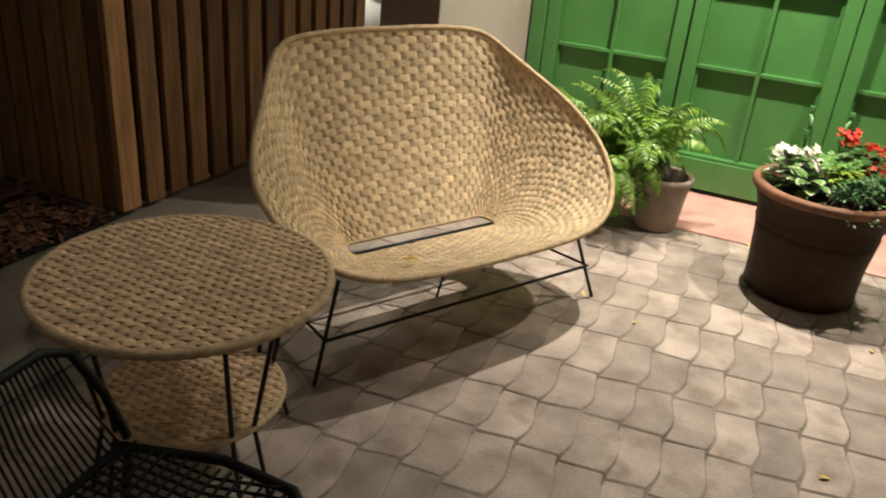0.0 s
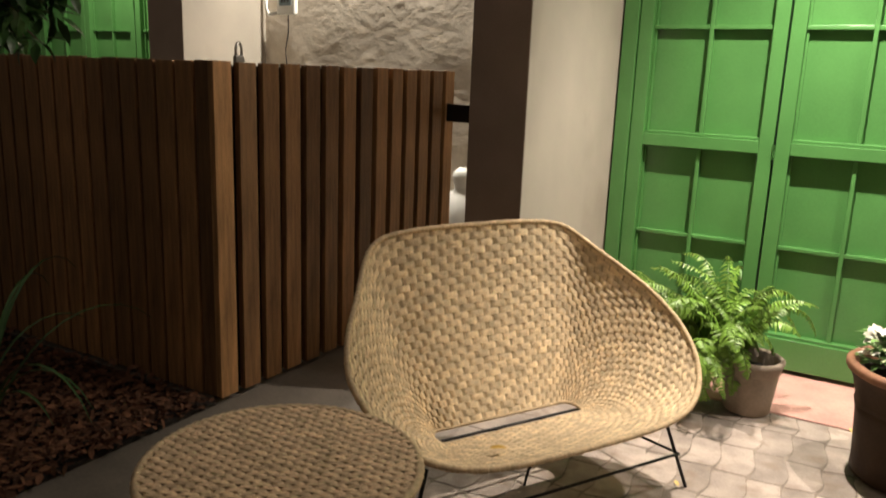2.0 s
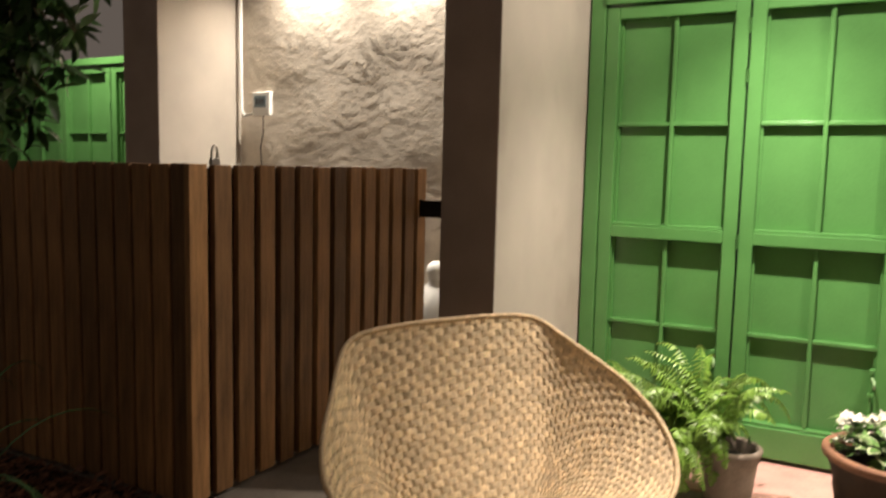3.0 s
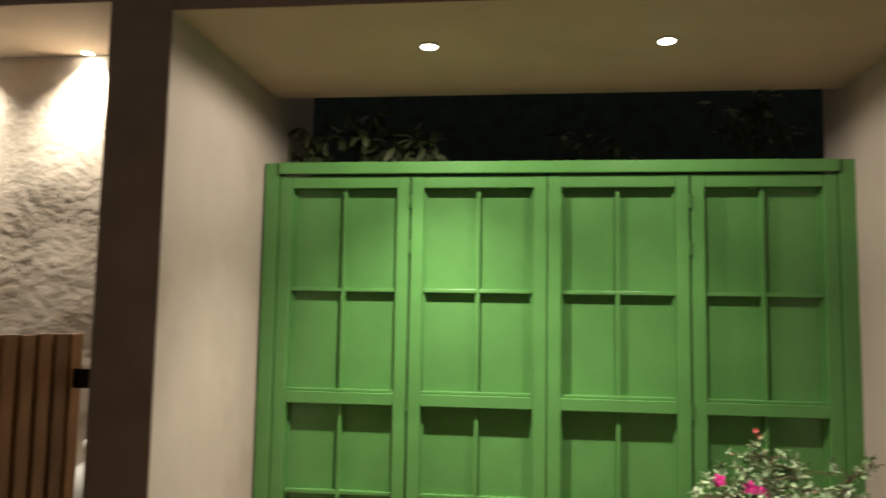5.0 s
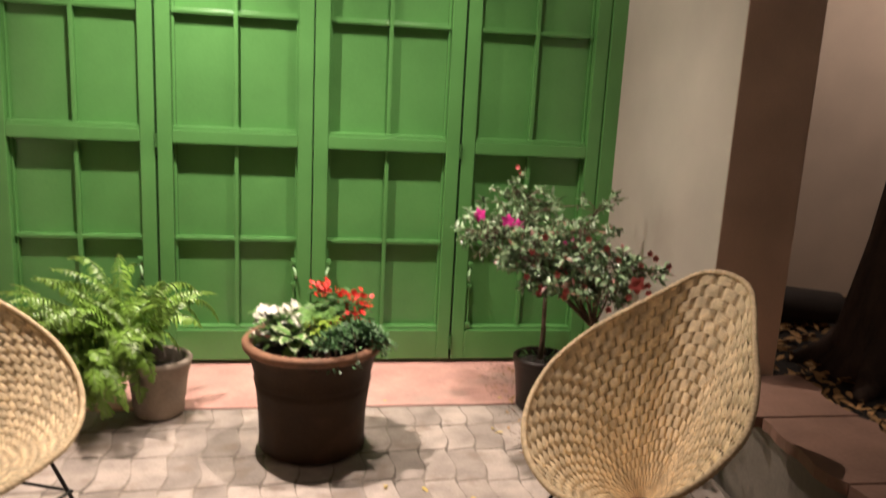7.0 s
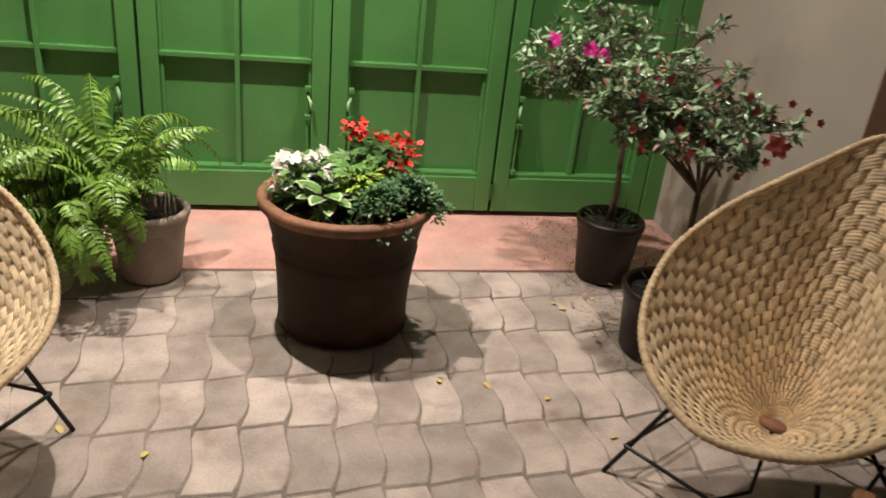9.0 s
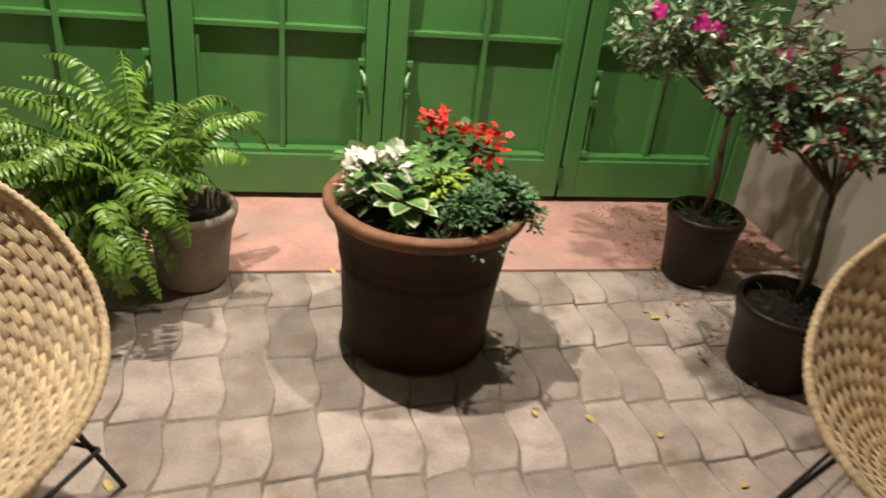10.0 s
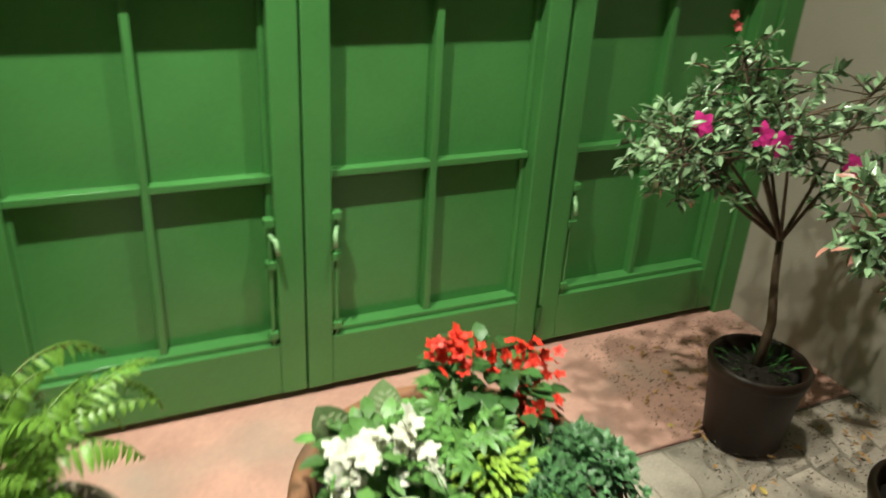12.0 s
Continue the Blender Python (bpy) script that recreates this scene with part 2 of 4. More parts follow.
def tube(points, radius, sides=8, bm=None, closed=False):
    """A round bar along points; radius is one number or one for each point."""
    bm = bm or bmesh.new()
    pts = [Vector(p) for p in points]
    rad = radius if isinstance(radius, (list, tuple)) else [radius] * len(pts)
    rings, side = [], None
    for i, p in enumerate(pts):
        a = pts[i - 1] if (i or closed) else p
        b = pts[(i + 1) % len(pts)] if (i + 1 < len(pts) or closed) else p
        d = (b - a).normalized()
        if side is None:
            side = d.orthogonal().normalized()
        side = (side - d * side.dot(d)).normalized()
        up = d.cross(side)
        rings.append([bm.verts.new(p + (side * math.cos(k * 2 * math.pi / sides) + up * math.sin(k * 2 * math.pi / sides)) * rad[i]) for k in range(sides)])
    n = len(rings)
    for i in range(n if closed else n - 1):
        for k in range(sides):
            bm.faces.new((rings[i][k], rings[i][(k + 1) % sides], rings[(i + 1) % n][(k + 1) % sides], rings[(i + 1) % n][k]))
    if not closed:
        bm.faces.new(rings[0][::-1])
        bm.faces.new(rings[-1])
    return bm


def lathe(profile, sides=40, bm=None, wobble=0.0, ends=True):
    """A body of revolution from (radius, z) rows."""
    bm = bm or bmesh.new()
    rings = []
    for r, z in profile:
        rings.append([bm.verts.new(((r + wobble * noise.noise((3 * math.cos(a), 3 * math.sin(a), 6 * z))) * math.cos(a), (r + wobble * noise.noise((3 * math.cos(a), 3 * math.sin(a), 6 * z))) * math.sin(a), z)) for a in (k * 2 * math.pi / sides for k in range(sides))])
    for i in range(len(rings) - 1):
        for k in range(sides):
            bm.faces.new((rings[i][k], rings[i][(k + 1) % sides], rings[i + 1][(k + 1) % sides], rings[i + 1][k]))
    if ends:
        bm.faces.new(rings[0][::-1])
        bm.faces.new(rings[-1])
    return bm


def blade(V, F, at, along, up, length, width, bend=0.2, cup=0.15):
    """One leaf: a folded, bent lens of six faces."""
    along, at = Vector(along).normalized(), Vector(at)
    side = along.cross(Vector(up))
    side = side.normalized() if side.length > 1e-4 else along.orthogonal().normalized()
    nrm = side.cross(along)
    k = len(V)
    for s, w in ((0.0, 0.06), (0.35, 1.0), (0.7, 0.8), (1.0, 0.04)):
        c = at + along * (length * s) - nrm * (bend * length * s * s)
        V.extend((c + side * (w * width / 2) + nrm * (cup * w * width), c, c - side * (w * width / 2) + nrm * (cup * w * width)))
    for i in range(3):
        a = k + 3 * i
        F.extend(((a, a + 1, a + 4, a + 3), (a + 1, a + 2, a + 5, a + 4)))


def oval(V, F, at, along, up, length, width, bend=0.15, cup=0.1, start=0.0):
    """One broad rounded leaf or petal of sixteen faces."""
    along, at = Vector(along).normalized(), Vector(at)
    side = along.cross(Vector(up))
    side = side.normalized() if side.length > 1e-4 else along.orthogonal().normalized()
    nrm = side.cross(along)
    k = len(V)
    for i in range(9):
        s = start + (1 - start) * i / 8
        w = max(0.04, math.sin(math.pi * min(1.0, s ** 0.85)) ** 0.6)
        c = at + along * (length * s) - nrm * (bend * length * s * s)
        V.extend((c + side * (w * width / 2) + nrm * (cup * w * width), c, c - side * (w * width / 2) + nrm * (cup * w * width)))
    for i in range(8):
        a = k + 3 * i
        F.extend(((a, a + 1, a + 4, a + 3), (a + 1, a + 2, a + 5, a + 4)))


def strip_coords(ob, uv):
    """Gives each woven strip its own lengthwise and crosswise coordinates."""
    me = ob.data
    layer = me.uv_layers.new(name="strip")
    index = np.empty(len(me.loops), dtype=np.int32)
    me.loops.foreach_get("vertex_index", index)
    layer.data.foreach_set("uv", np.array(uv, dtype=np.float32)[index].ravel())
    return ob


def smooth01(x):
    x = min(1.0, max(0.0, x))
    return x * x * (3 - 2 * x)


# ---- ground ----
structure("ground", box(-60, 60, -60, 60, -0.3, -0.045), CONCRETE, "dark rough concrete ground around the yard", "ground")
structure("paving_bed", box(-1.9, 1.93, -2.6, 3.868, -0.044, -0.0032), JOINT, "dark sand bed under the paving", "ground")
structure("threshold_slab", box(-1.5, 1.9, 3.87, 4.62, -0.044, 0.006, 0.006), OXIDE, "worn red oxide concrete slab before the gate", "floor")
structure("concrete_strip", box(-2.64, -1.905, -3.9, 5.45, -0.044, 0.004), CONCRETE, "grey concrete strip along the fence", "floor")

# ---- walls ----


def painted(name, x0, x1, y0, y1, z0, z1, side, front, label):
    bm = box(x0, x1, y0, y1, z0, z1, 0.006)
    ob = structure(name, bm, side, label, "wall")
    ob.data.materials.append(front)
    for p in ob.data.polygons:
        p.material_index = 1 if p.normal.y < -0.7 else 0
    return ob


painted("wall_pier_west", -1.8, -1.5, 3.2, 5.45, -0.044, 3.6, CREAM, BROWN, "cream plastered pier with a brown painted front")
# this front carries its light in the paint colour
painted("wall_pier_east", 1.9, 2.24, 3.2, 4.9, -0.044, 3.6, CREAM, TAN_LIT, "cream plastered pier with a brown painted front")
painted("wall_pier_far_west", -5.63, -5.21, 4.48, 5.6, -0.044, 3.9, CREAM, BROWN, "cream plastered pier with a brown painted front")
painted("lintel", -1.5, 1.9, 3.2, 4.6, SOFFIT, 3.6, SOFFITM, BROWN, "deep ochre soffit over the gate")
painted("lintel_niche", -5.21, -1.8, 4.48, 5.45, 3.72, 4.0, SOFFITM, BROWN, "deep soffit over the plastered niche")
painted("lintel_far_west", -9.6, -5.63, 4.48, 5.6, 3.38, 3.9, SOFFITM, BROWN, "deep soffit over the second gate")
# unseen soffit, added only to carry the east lamp
painted("added_lintel_east", 2.24, 7.0, 3.6, 4.7, 3.1, 3.6, SOFFITM, BROWN, "unseen soffit over the tree bed, added to hold a lamp")
structure("wall_east_back", box(2.24, 7.0, 4.7, 4.9, -0.044, 3.6), EASTWALL_LIT, "cream plastered wall behind the tree bed, lightened in place of light", "wall")


def plaster_wall(x0, x1, z0, z1, y):
    """Trowelled relief in real depth."""
    V, F, nx, nz = [], [], 260, 260
    for j in range(nz + 1):
        for i in range(nx + 1):
            x, z = x0 + (x1 - x0) * i / nx, z0 + (z1 - z0) * j / nz
            h = 0.010 * noise.noise((x * 2, z * 2, 0)) + 0.0025 * abs(noise.noise((x * 7 + z * 5, z * 9 - x * 3, 4))) + 0.0018 * abs(noise.noise((x * 24 - z * 12, z * 26 + x * 8, 9))) * (1 + 1.5 * noise.noise((x * 3, z * 3, 7)))
            V.append((x, y - h, z))
    for j in range(nz):
        for i in range(nx):
            a = j * (nx + 1) + i
            F.append((a, a + 1, a + nx + 2, a + nx + 1))
    k = len(V)
    V.extend(((x0, y + 0.2, z0), (x1, y + 0.2, z0), (x1, y + 0.2, z1), (x0, y + 0.2, z1)))
    F.append((k + 1, k, k + 3, k + 2))
    ob = raw("wall_niche", V, F, PLASTER, None, "", True)
    return tagged(ob, "rough trowelled white plaster wall in a niche", "wall", kind="structure")


plaster_wall(-5.21, -1.8, -0.044, 3.72, 5.45)

# plain walls that close the yard
structure("wall_south", box(-9, 7, -4.2, -4.0, -0.044, 3.2), CREAM, "plain cream wall behind the yard", "wall")
structure("wall_west", box(-9.8, -9.6, -4.2, 5.6, -0.044, 3.2), CREAM, "plain cream wall closing the yard", "wall")
structure("wall_east", box(7.0, 7.2, -4.2, 4.9, -0.044, 3.2), CREAM, "plain cream wall closing the yard", "wall")


# ---- gates ----
def leaf_of_gate(parent, x0, width, plane, hinge_side=0, bolt_side=0):
    """One gate leaf; plane is the front of its stiles."""
    x1 = x0 + width
    s, z0, z1 = 0.08, 0.032, 2.575
    leaf = part("leaf", box(x0 + 0.02, x1 - 0.02, plane + 0.07, plane + 0.085, z0 + 0.004, z1 - 0.02), GREEN, parent)
    for a, b in ((x0 + (0.006 if hinge_side < 0 else 0.003), x0 + s), (x1 - s, x1 - (0.006 if hinge_side > 0 else 0.003))):
        part("stile", box(a, b, plane, plane + 0.07, z0, z1, 0.004), GREEN, leaf)
    for a, b in ((z0, 0.206), (1.225, 1.295), (2.503, z1)):
        part("rail", box(x0 + s, x1 - s, plane + 0.002, plane + 0.07, a, b, 0.004), GREEN, leaf)
    mid = (x0 + x1) / 2
    for a, b, c in ((0.206, 1.225, 0.715), (1.295, 2.503, 1.895)):
        part("muntin", box(mid - 0.011, mid + 0.011, plane + 0.031, plane + 0.07, a, b, 0.003), GREEN, leaf)
        part("muntin", box(x0 + s, x1 - s, plane + 0.033, plane + 0.07, c - 0.011, c + 0.011, 0.003), GREEN, leaf)
        # beads round each light
        part("bead", box(x0 + s, x1 - s, plane + 0.02, plane + 0.07, a, a + 0.018, 0.003), GREEN, leaf)
        for xx in (x0 + s, x1 - s - 0.014):
            part("bead", box(xx, xx + 0.014, plane + 0.046, plane + 0.07, a, b, 0.003), GREEN, leaf)
    if hinge_side:
        x = x1 if hinge_side > 0 else x0
        for z in (0.14, 1.24, 2.15, 2.42):
            part("hinge", tube([(x, plane - 0.006, z - 0.04), (x, plane - 0.006, z - 0.002), (x, plane - 0.006, z + 0.002), (x, plane - 0.006, z + 0.04)], [0.009, 0.009, 0.009, 0.009], 8), GREEN, leaf)
    if bolt_side:
        x = x1 - s - 0.016 if bolt_side > 0 else x0 + s + 0.016
        rod = part("bolt_rod", tube([(x, plane + 0.012, 0.1), (x, plane + 0.012, 0.6)], 0.006, 8), GREEN, leaf, "green painted drop bolt")
        part("lever", tube([(x, plane + 0.008, 0.565), (x + 0.012 * bolt_side, plane - 0.02, 0.55), (x + 0.014 * bolt_side, plane - 0.03, 0.515)], [0.006, 0.0075, 0.006], 8), LEVER, leaf, "worn pale bolt lever", True)
        for z in (0.24, 0.47, 0.6):
            part("bolt_guide", box(x - 0.014, x + 0.014, plane - 0.002, plane + 0.03, z - 0.012, z + 0.012, 0.003), GREEN, leaf)
    return leaf


def gate(x0, plane, leaves, label, wall_side=0.09, top=2.655):
    ob = thing("folding_gate", (0, 0, 0), label, "gate", "green folding gates")
    width = 0.803
    for i in range(leaves):
        leaf_of_gate(ob, x0 + i * width, width, plane, hinge_side=1 if i % 2 == 0 else -1 if i % 2 == 1 else 0, bolt_side=1 if i <= 1 else -1 if i >= 2 else 0)
    x1 = x0 + leaves * width
    part("jamb", box(x0 - wall_side, x0 - 0.002, plane - 0.012, plane + 0.1, 0.006, top, 0.004), GREEN, ob)
    part("jamb", box(x1 + 0.002, x1 + wall_side, plane - 0.012, plane + 0.1, 0.006, top, 0.004), GREEN, ob)
    part("head", box(x0, x1, plane - 0.03, plane + 0.1, 2.585, top, 0.004), GREEN, ob)
    return ob


gate(-1.398, 4.456, 4, "tall green painted four-leaf folding gate, closed, between the piers")
gate(-9.25, 5.3, 4, "green painted folding gate, closed, beyond the fence", 0.06)

# ---- downlights ----


def downlight(x, y, z):
    ob = thing("downlight", (x, y, z), "small round recessed downlight, lit, in the soffit", "lamp", "recessed downlights")
    part("trim_ring", lathe([(0.054, -0.006), (0.054, 0.0), (0.039, 0.002), (0.039, -0.006)], 24), PLASTIC, ob, "", True)
    part("lens", lathe([(0.036, -0.009), (0.038, -0.004), (0.038, -0.001)], 24), BULB, ob, "glowing lens")


for x, y in LAMPS:
    downlight(x, y, SOFFIT - 0.001)
for x, y in NICHE_LAMPS:
    downlight(x, y, 3.719)
# unseen fixture, added to go with the east lamp
downlight(3.7, 3.9, 3.099)

# ---- fence ----
FX, FY = -2.62, 2.37


def fence():
    ob = thing("slatted_fence", (FX, FY, 0.01), "stained hardwood fence of upright slats round a corner", "fence")
    slat = None
    for i in range(14):
        bm = box(-0.035, 0.0, -0.055, 0.055, 0.02, 1.595, 0.004)
        if slat is None:
            slat = part("slat", bm, WOOD, ob)
            data = slat.data
            o = slat
        else:
            bm.free()
            o = hang(new("slat", data), ob)
        o.matrix_basis = pose(0.0, 0.055 + i * 0.154, random.uniform(-0.004, 0.004), 0, 0, random.uniform(-1, 1))
    for i in range(30):
        o = hang(new("slat", data), ob)
        o.matrix_basis = pose(-0.06 - i * 0.128, 0.0, random.uniform(-0.004, 0.004), 0, 0, -90 + random.uniform(-1, 1))
    # added dark sheets that give the slat gaps their shade
    part("gap_shade", box(-0.1, -0.045, 0.05, 2.06, 0.02, 1.58), GAPSHADE_LOGWOOD, ob)
    part("gap_shade", box(-3.95, -0.1, 0.045, 0.1, 0.02, 1.58), GAPSHADE_LOGWOOD, ob)
    return ob


fence()
bar = thing("latch_bar", (-2.6, 4.4, 1.28), "flat black iron bar between fence and pier", "latch")
part("bar", box(-0.02, 0.795, -0.01, 0.01, 0.0, 0.115, 0.003), IRON, bar)

lock = thing("padlock", (FX - 0.07, FY + 0.225, 1.585), "small steel padlock hung on top of the fence", "padlock")
part("body", box(-0.012, 0.012, -0.028, 0.028, 0.0, 0.05, 0.006), STEEL, lock)
part("shackle", tube([(0, -0.018, 0.045), (0, -0.018, 0.085), (0, -0.01, 0.103), (0, 0.0, 0.108), (0, 0.01, 0.103), (0, 0.018, 0.085), (0, 0.018, 0.045)], 0.006, 8), STEEL, lock, "steel shackle", True)

# ---- meter on the niche wall ----
meter = thing("wall_thermostat", (-5.01, 5.41, 2.05), "white plastic wall display unit with a grey screen", "thermostat")
part("case", box(0, 0.21, -0.03, 0.02, 0, 0.215, 0.01), PLASTIC, meter)
part("screen", box(0.03, 0.17, -0.034, -0.028, 0.075, 0.18, 0.002), LCD, meter, "grey display")
for i in range(3):
    part("digit", box(0.055 + 0.035 * i, 0.075 + 0.035 * i, -0.037, -0.033, 0.1, 0.15), INK, meter)
wire = thing("cable", (-4.93, 5.41, 1.6), "thin grey cable hanging from the display", "cable")
part("strand", tube([(0.03, 0.0, 0.45), (0.035, -0.005, 0.3), (0.0, -0.005, 0.15), (0.01, 0, 0.0), (-0.005, 0, -0.25)], 0.005, 6), INK, wire, "", True)
pipe = thing("conduit", (-5.18, 5.4, 2.05), "white plastic conduit in the wall corner", "pipe")
part("run", tube([(0.17, 0.0, 0.02), (0.06, 0.0, 0.0), (0.025, 0.0, 0.06), (0.02, 0.0, 0.3), (0.02, 0, 1.3)], 0.016, 8), PLASTIC, pipe, "", True)
urn = thing("white_vessel", (-2.93, 5.2, -0.04), "white glazed vessel on the floor behind the fence", "vessel")
part("body", lathe([(0.1, 0.0), (0.17, 0.08), (0.19, 0.3), (0.17, 0.55), (0.11, 0.7), (0.055, 0.75), (0.06, 0.78), (0.078, 0.83), (0.07, 0.88), (0.03, 0.915)], 28), PLASTIC, urn, "", True)


# ---- woven seats ----
RIM = [(0, -.65, 1.0), (.2, -.65, 1.0), (.4, -.65, .985), (.476, -.625, .953), (.525, -.578, .905), (.61, -.446, .817), (.695, -.336, .73), (.737, -.237, .643),
       (.741, -.183, .603), (.717, -.086, .531), (.663, -.006, .465), (.579, .059, .417), (.468, .104, .392), (.3, .13, .382), (0, .135, .38)]


def loop_of(half, count):
    """A closed, evenly spaced, rounded loop from half of a mirrored outline."""
    full = [Vector(p) for p in half] + [Vector((-p[0], p[1], p[2])) for p in half[-2:0:-1]]
    for _ in range(3):
        fine = []
        for i, p in enumerate(full):
            q = full[(i + 1) % len(full)]
            fine.extend((p * 0.75 + q * 0.25, p * 0.25 + q * 0.75))
        full = fine
    # start at the top's middle
    k = min(range(len(full)), key=lambda i: (abs(full[i].x) > 0.03, -full[i].z, abs(full[i].x)))
    full = full[k:] + full[:k]
    if full[3].x < full[0].x:
        full = [full[0]] + full[:0:-1]
    dist = [0.0]
    for i in range(len(full)):
        dist.append(dist[-1] + (full[(i + 1) % len(full)] - full[i]).length)
    out, j = [], 0
    for i in range(count):
        d = dist[-1] * i / count
        while dist[j + 1] < d:
            j += 1
        w = (d - dist[j]) / max(1e-9, dist[j + 1] - dist[j])
        out.append(full[j].lerp(full[(j + 1) % len(full)], w))
    return out


def woven_shell(parent, outer, inner, rows, bowl, sag, lift=0.007):
    """Palm strips woven over and under between an inner and an outer loop."""
    n = len(outer)

    def place(u, v):
        i = int(math.floor(u)) % n
        w = u - math.floor(u)
        o, c = outer[i].lerp(outer[(i + 1) % n], w), inner[i].lerp(inner[(i + 1) % n], w)
        mid = (o + c) / 2
        away = (mid - bowl).normalized()
        b = mid + away * (sag * (o - c).length)
        return c * (1 - v) ** 2 + b * (2 * v * (1 - v)) + o * v * v

    def normal(u, v):
        e = 0.02
        du = place(u + 0.4, v) - place(u - 0.4, v)
        dv = place(u, min(1, v + e)) - place(u, max(0, v - e))
        m = du.cross(dv)
        return m.normalized() if m.length > 1e-9 else Vector((0, 0, 1))

    sign = 1.0 if normal(0, 0.5).dot(bowl - place(0, 0.5)) > 0 else -1.0
    # thin underlay
    V, F = [], []
    steps = rows
    for j in range(steps + 1):
        for i in range(n):
            V.append(place(i, j / steps))
    for j in range(steps):
        for i in range(n):
            F.append((j * n + i, j * n + (i + 1) % n, (j + 1) * n + (i + 1) % n, (j + 1) * n + i))
    raw("underlay", V, F, STRAWD, parent, "", True)
    V, F, U = [], [], []
    rnd = random.Random(n)
    for j in range(rows):
        for i in range(n):
            face = sign if (i + j) % 2 == 0 else -sign
            k, du, dv, dl = len(V), rnd.uniform(-0.05, 0.05), rnd.uniform(-0.03, 0.03), rnd.uniform(0.92, 1.1)
            for q in range(7):
                e = (q - 3) / 3
                uu = i + 0.5 + 0.97 * e + du * 0.6
                h = lift * dl * (1 - 1.45 * abs(e) ** 5)
                for r, cross in enumerate((0.0, 0.3, 0.7, 1.0)):
                    vv = min(1.0, max(0.0, (j + cross + dv) / rows))
                    hh = h + (0.0011 if r in (1, 2) else 0.0)
                    V.append(place(uu, vv) + normal(uu, vv) * (face * hh))
                    U.append((e + i * 3.7, cross + j * 5))
            for q in range(6):
                for r in range(3):
                    a = k + q * 4 + r
                    F.append((a, a + 1, a + 5, a + 4))
    weave = raw("weave", V, F, STRAW, parent, "interlaced tan palm strips", True)
    strip_coords(weave, U)
    tagged(weave, kind="stuff")
    # wrapped rim, the wrap showing as fine rings
    m = n * 6
    pts = [place(i / 6, 1.0) for i in range(m)]
    part("rim", tube(pts, [0.0108 + (0.0, 0.0016, -0.0012)[i % 3] + 0.0008 * noise.noise((i * 0.2, 0, 0)) for i in range(m)], 8, closed=True), ROPE, parent, "rope-wrapped rim", True)
    return place


def sofa():
    a = Vector((0.485, 0.874, 0)).normalized()
    m = Matrix.Translation((-0.867, 2.32, 0)) @ Matrix.Rotation(math.atan2(a.y, a.x), 4, "Z")
    ob = thing("woven_loveseat", m, "tan woven palm loveseat on a black iron frame", "sofa")
    # local: x along the width, y backwards
    half = [(x, -f, z) for x, f, z in RIM]
    outer = loop_of(half, 112)
    inner = []
    for p in outer:
        t = smooth01((0.62 - p.y) / 0.75)
        inner.append(Vector((0.36 * math.tanh(p.x / 0.42), 0.392 - 0.105 * t, 0.275 - 0.005 * t)))
    woven_shell(ob, outer, inner, 28, Vector((0, 0.15, 0.9)), 0.1, 0.0046)
    part("slot_binding", tube(inner, 0.007, 6, closed=True), ROPE, ob, "", True)
    r = 0.007
    front_y, back_y = -0.0, 0.46
    for s in (-1, 1):
        part("leg", tube([(0.53 * s, 0.06, 0.335), (0.645 * s, 0.0, 0.0)], r, 8), IRON, ob)
        part("leg", tube([(0.46 * s, 0.34, 0.31), (0.645 * s, 0.56, 0.0)], r, 8), IRON, ob)
        part("side_brace", tube([(0.60 * s, 0.013, 0.15), (0.575 * s, 0.47, 0.12)], r * 0.8, 8), IRON, ob)
    part("stretcher", tube([(-0.6, 0.013, 0.15), (0.6, 0.013, 0.15)], r * 0.9, 8), IRON, ob)
    part("stretcher", tube([(-0.575, 0.47, 0.12), (0.575, 0.47, 0.12)], r * 0.9, 8), IRON, ob)
    part("seat_bar", tube([(-0.42, 0.36, 0.245), (0.42, 0.36, 0.245)], r * 0.9, 8), IRON, ob)
    for x in (-0.06, 0.16):
        part("strut", tube([(x, 0.36, 0.245), (x + 0.02, 0.3, 0.255)], r * 0.8, 8), IRON, ob)
    part("middle_leg", tube([(0.03, 0.1, 0.25), (0.06, 0.24, 0.22), (0.06, 0.3, 0.0)], r * 0.8, 8), IRON, ob)
    return ob


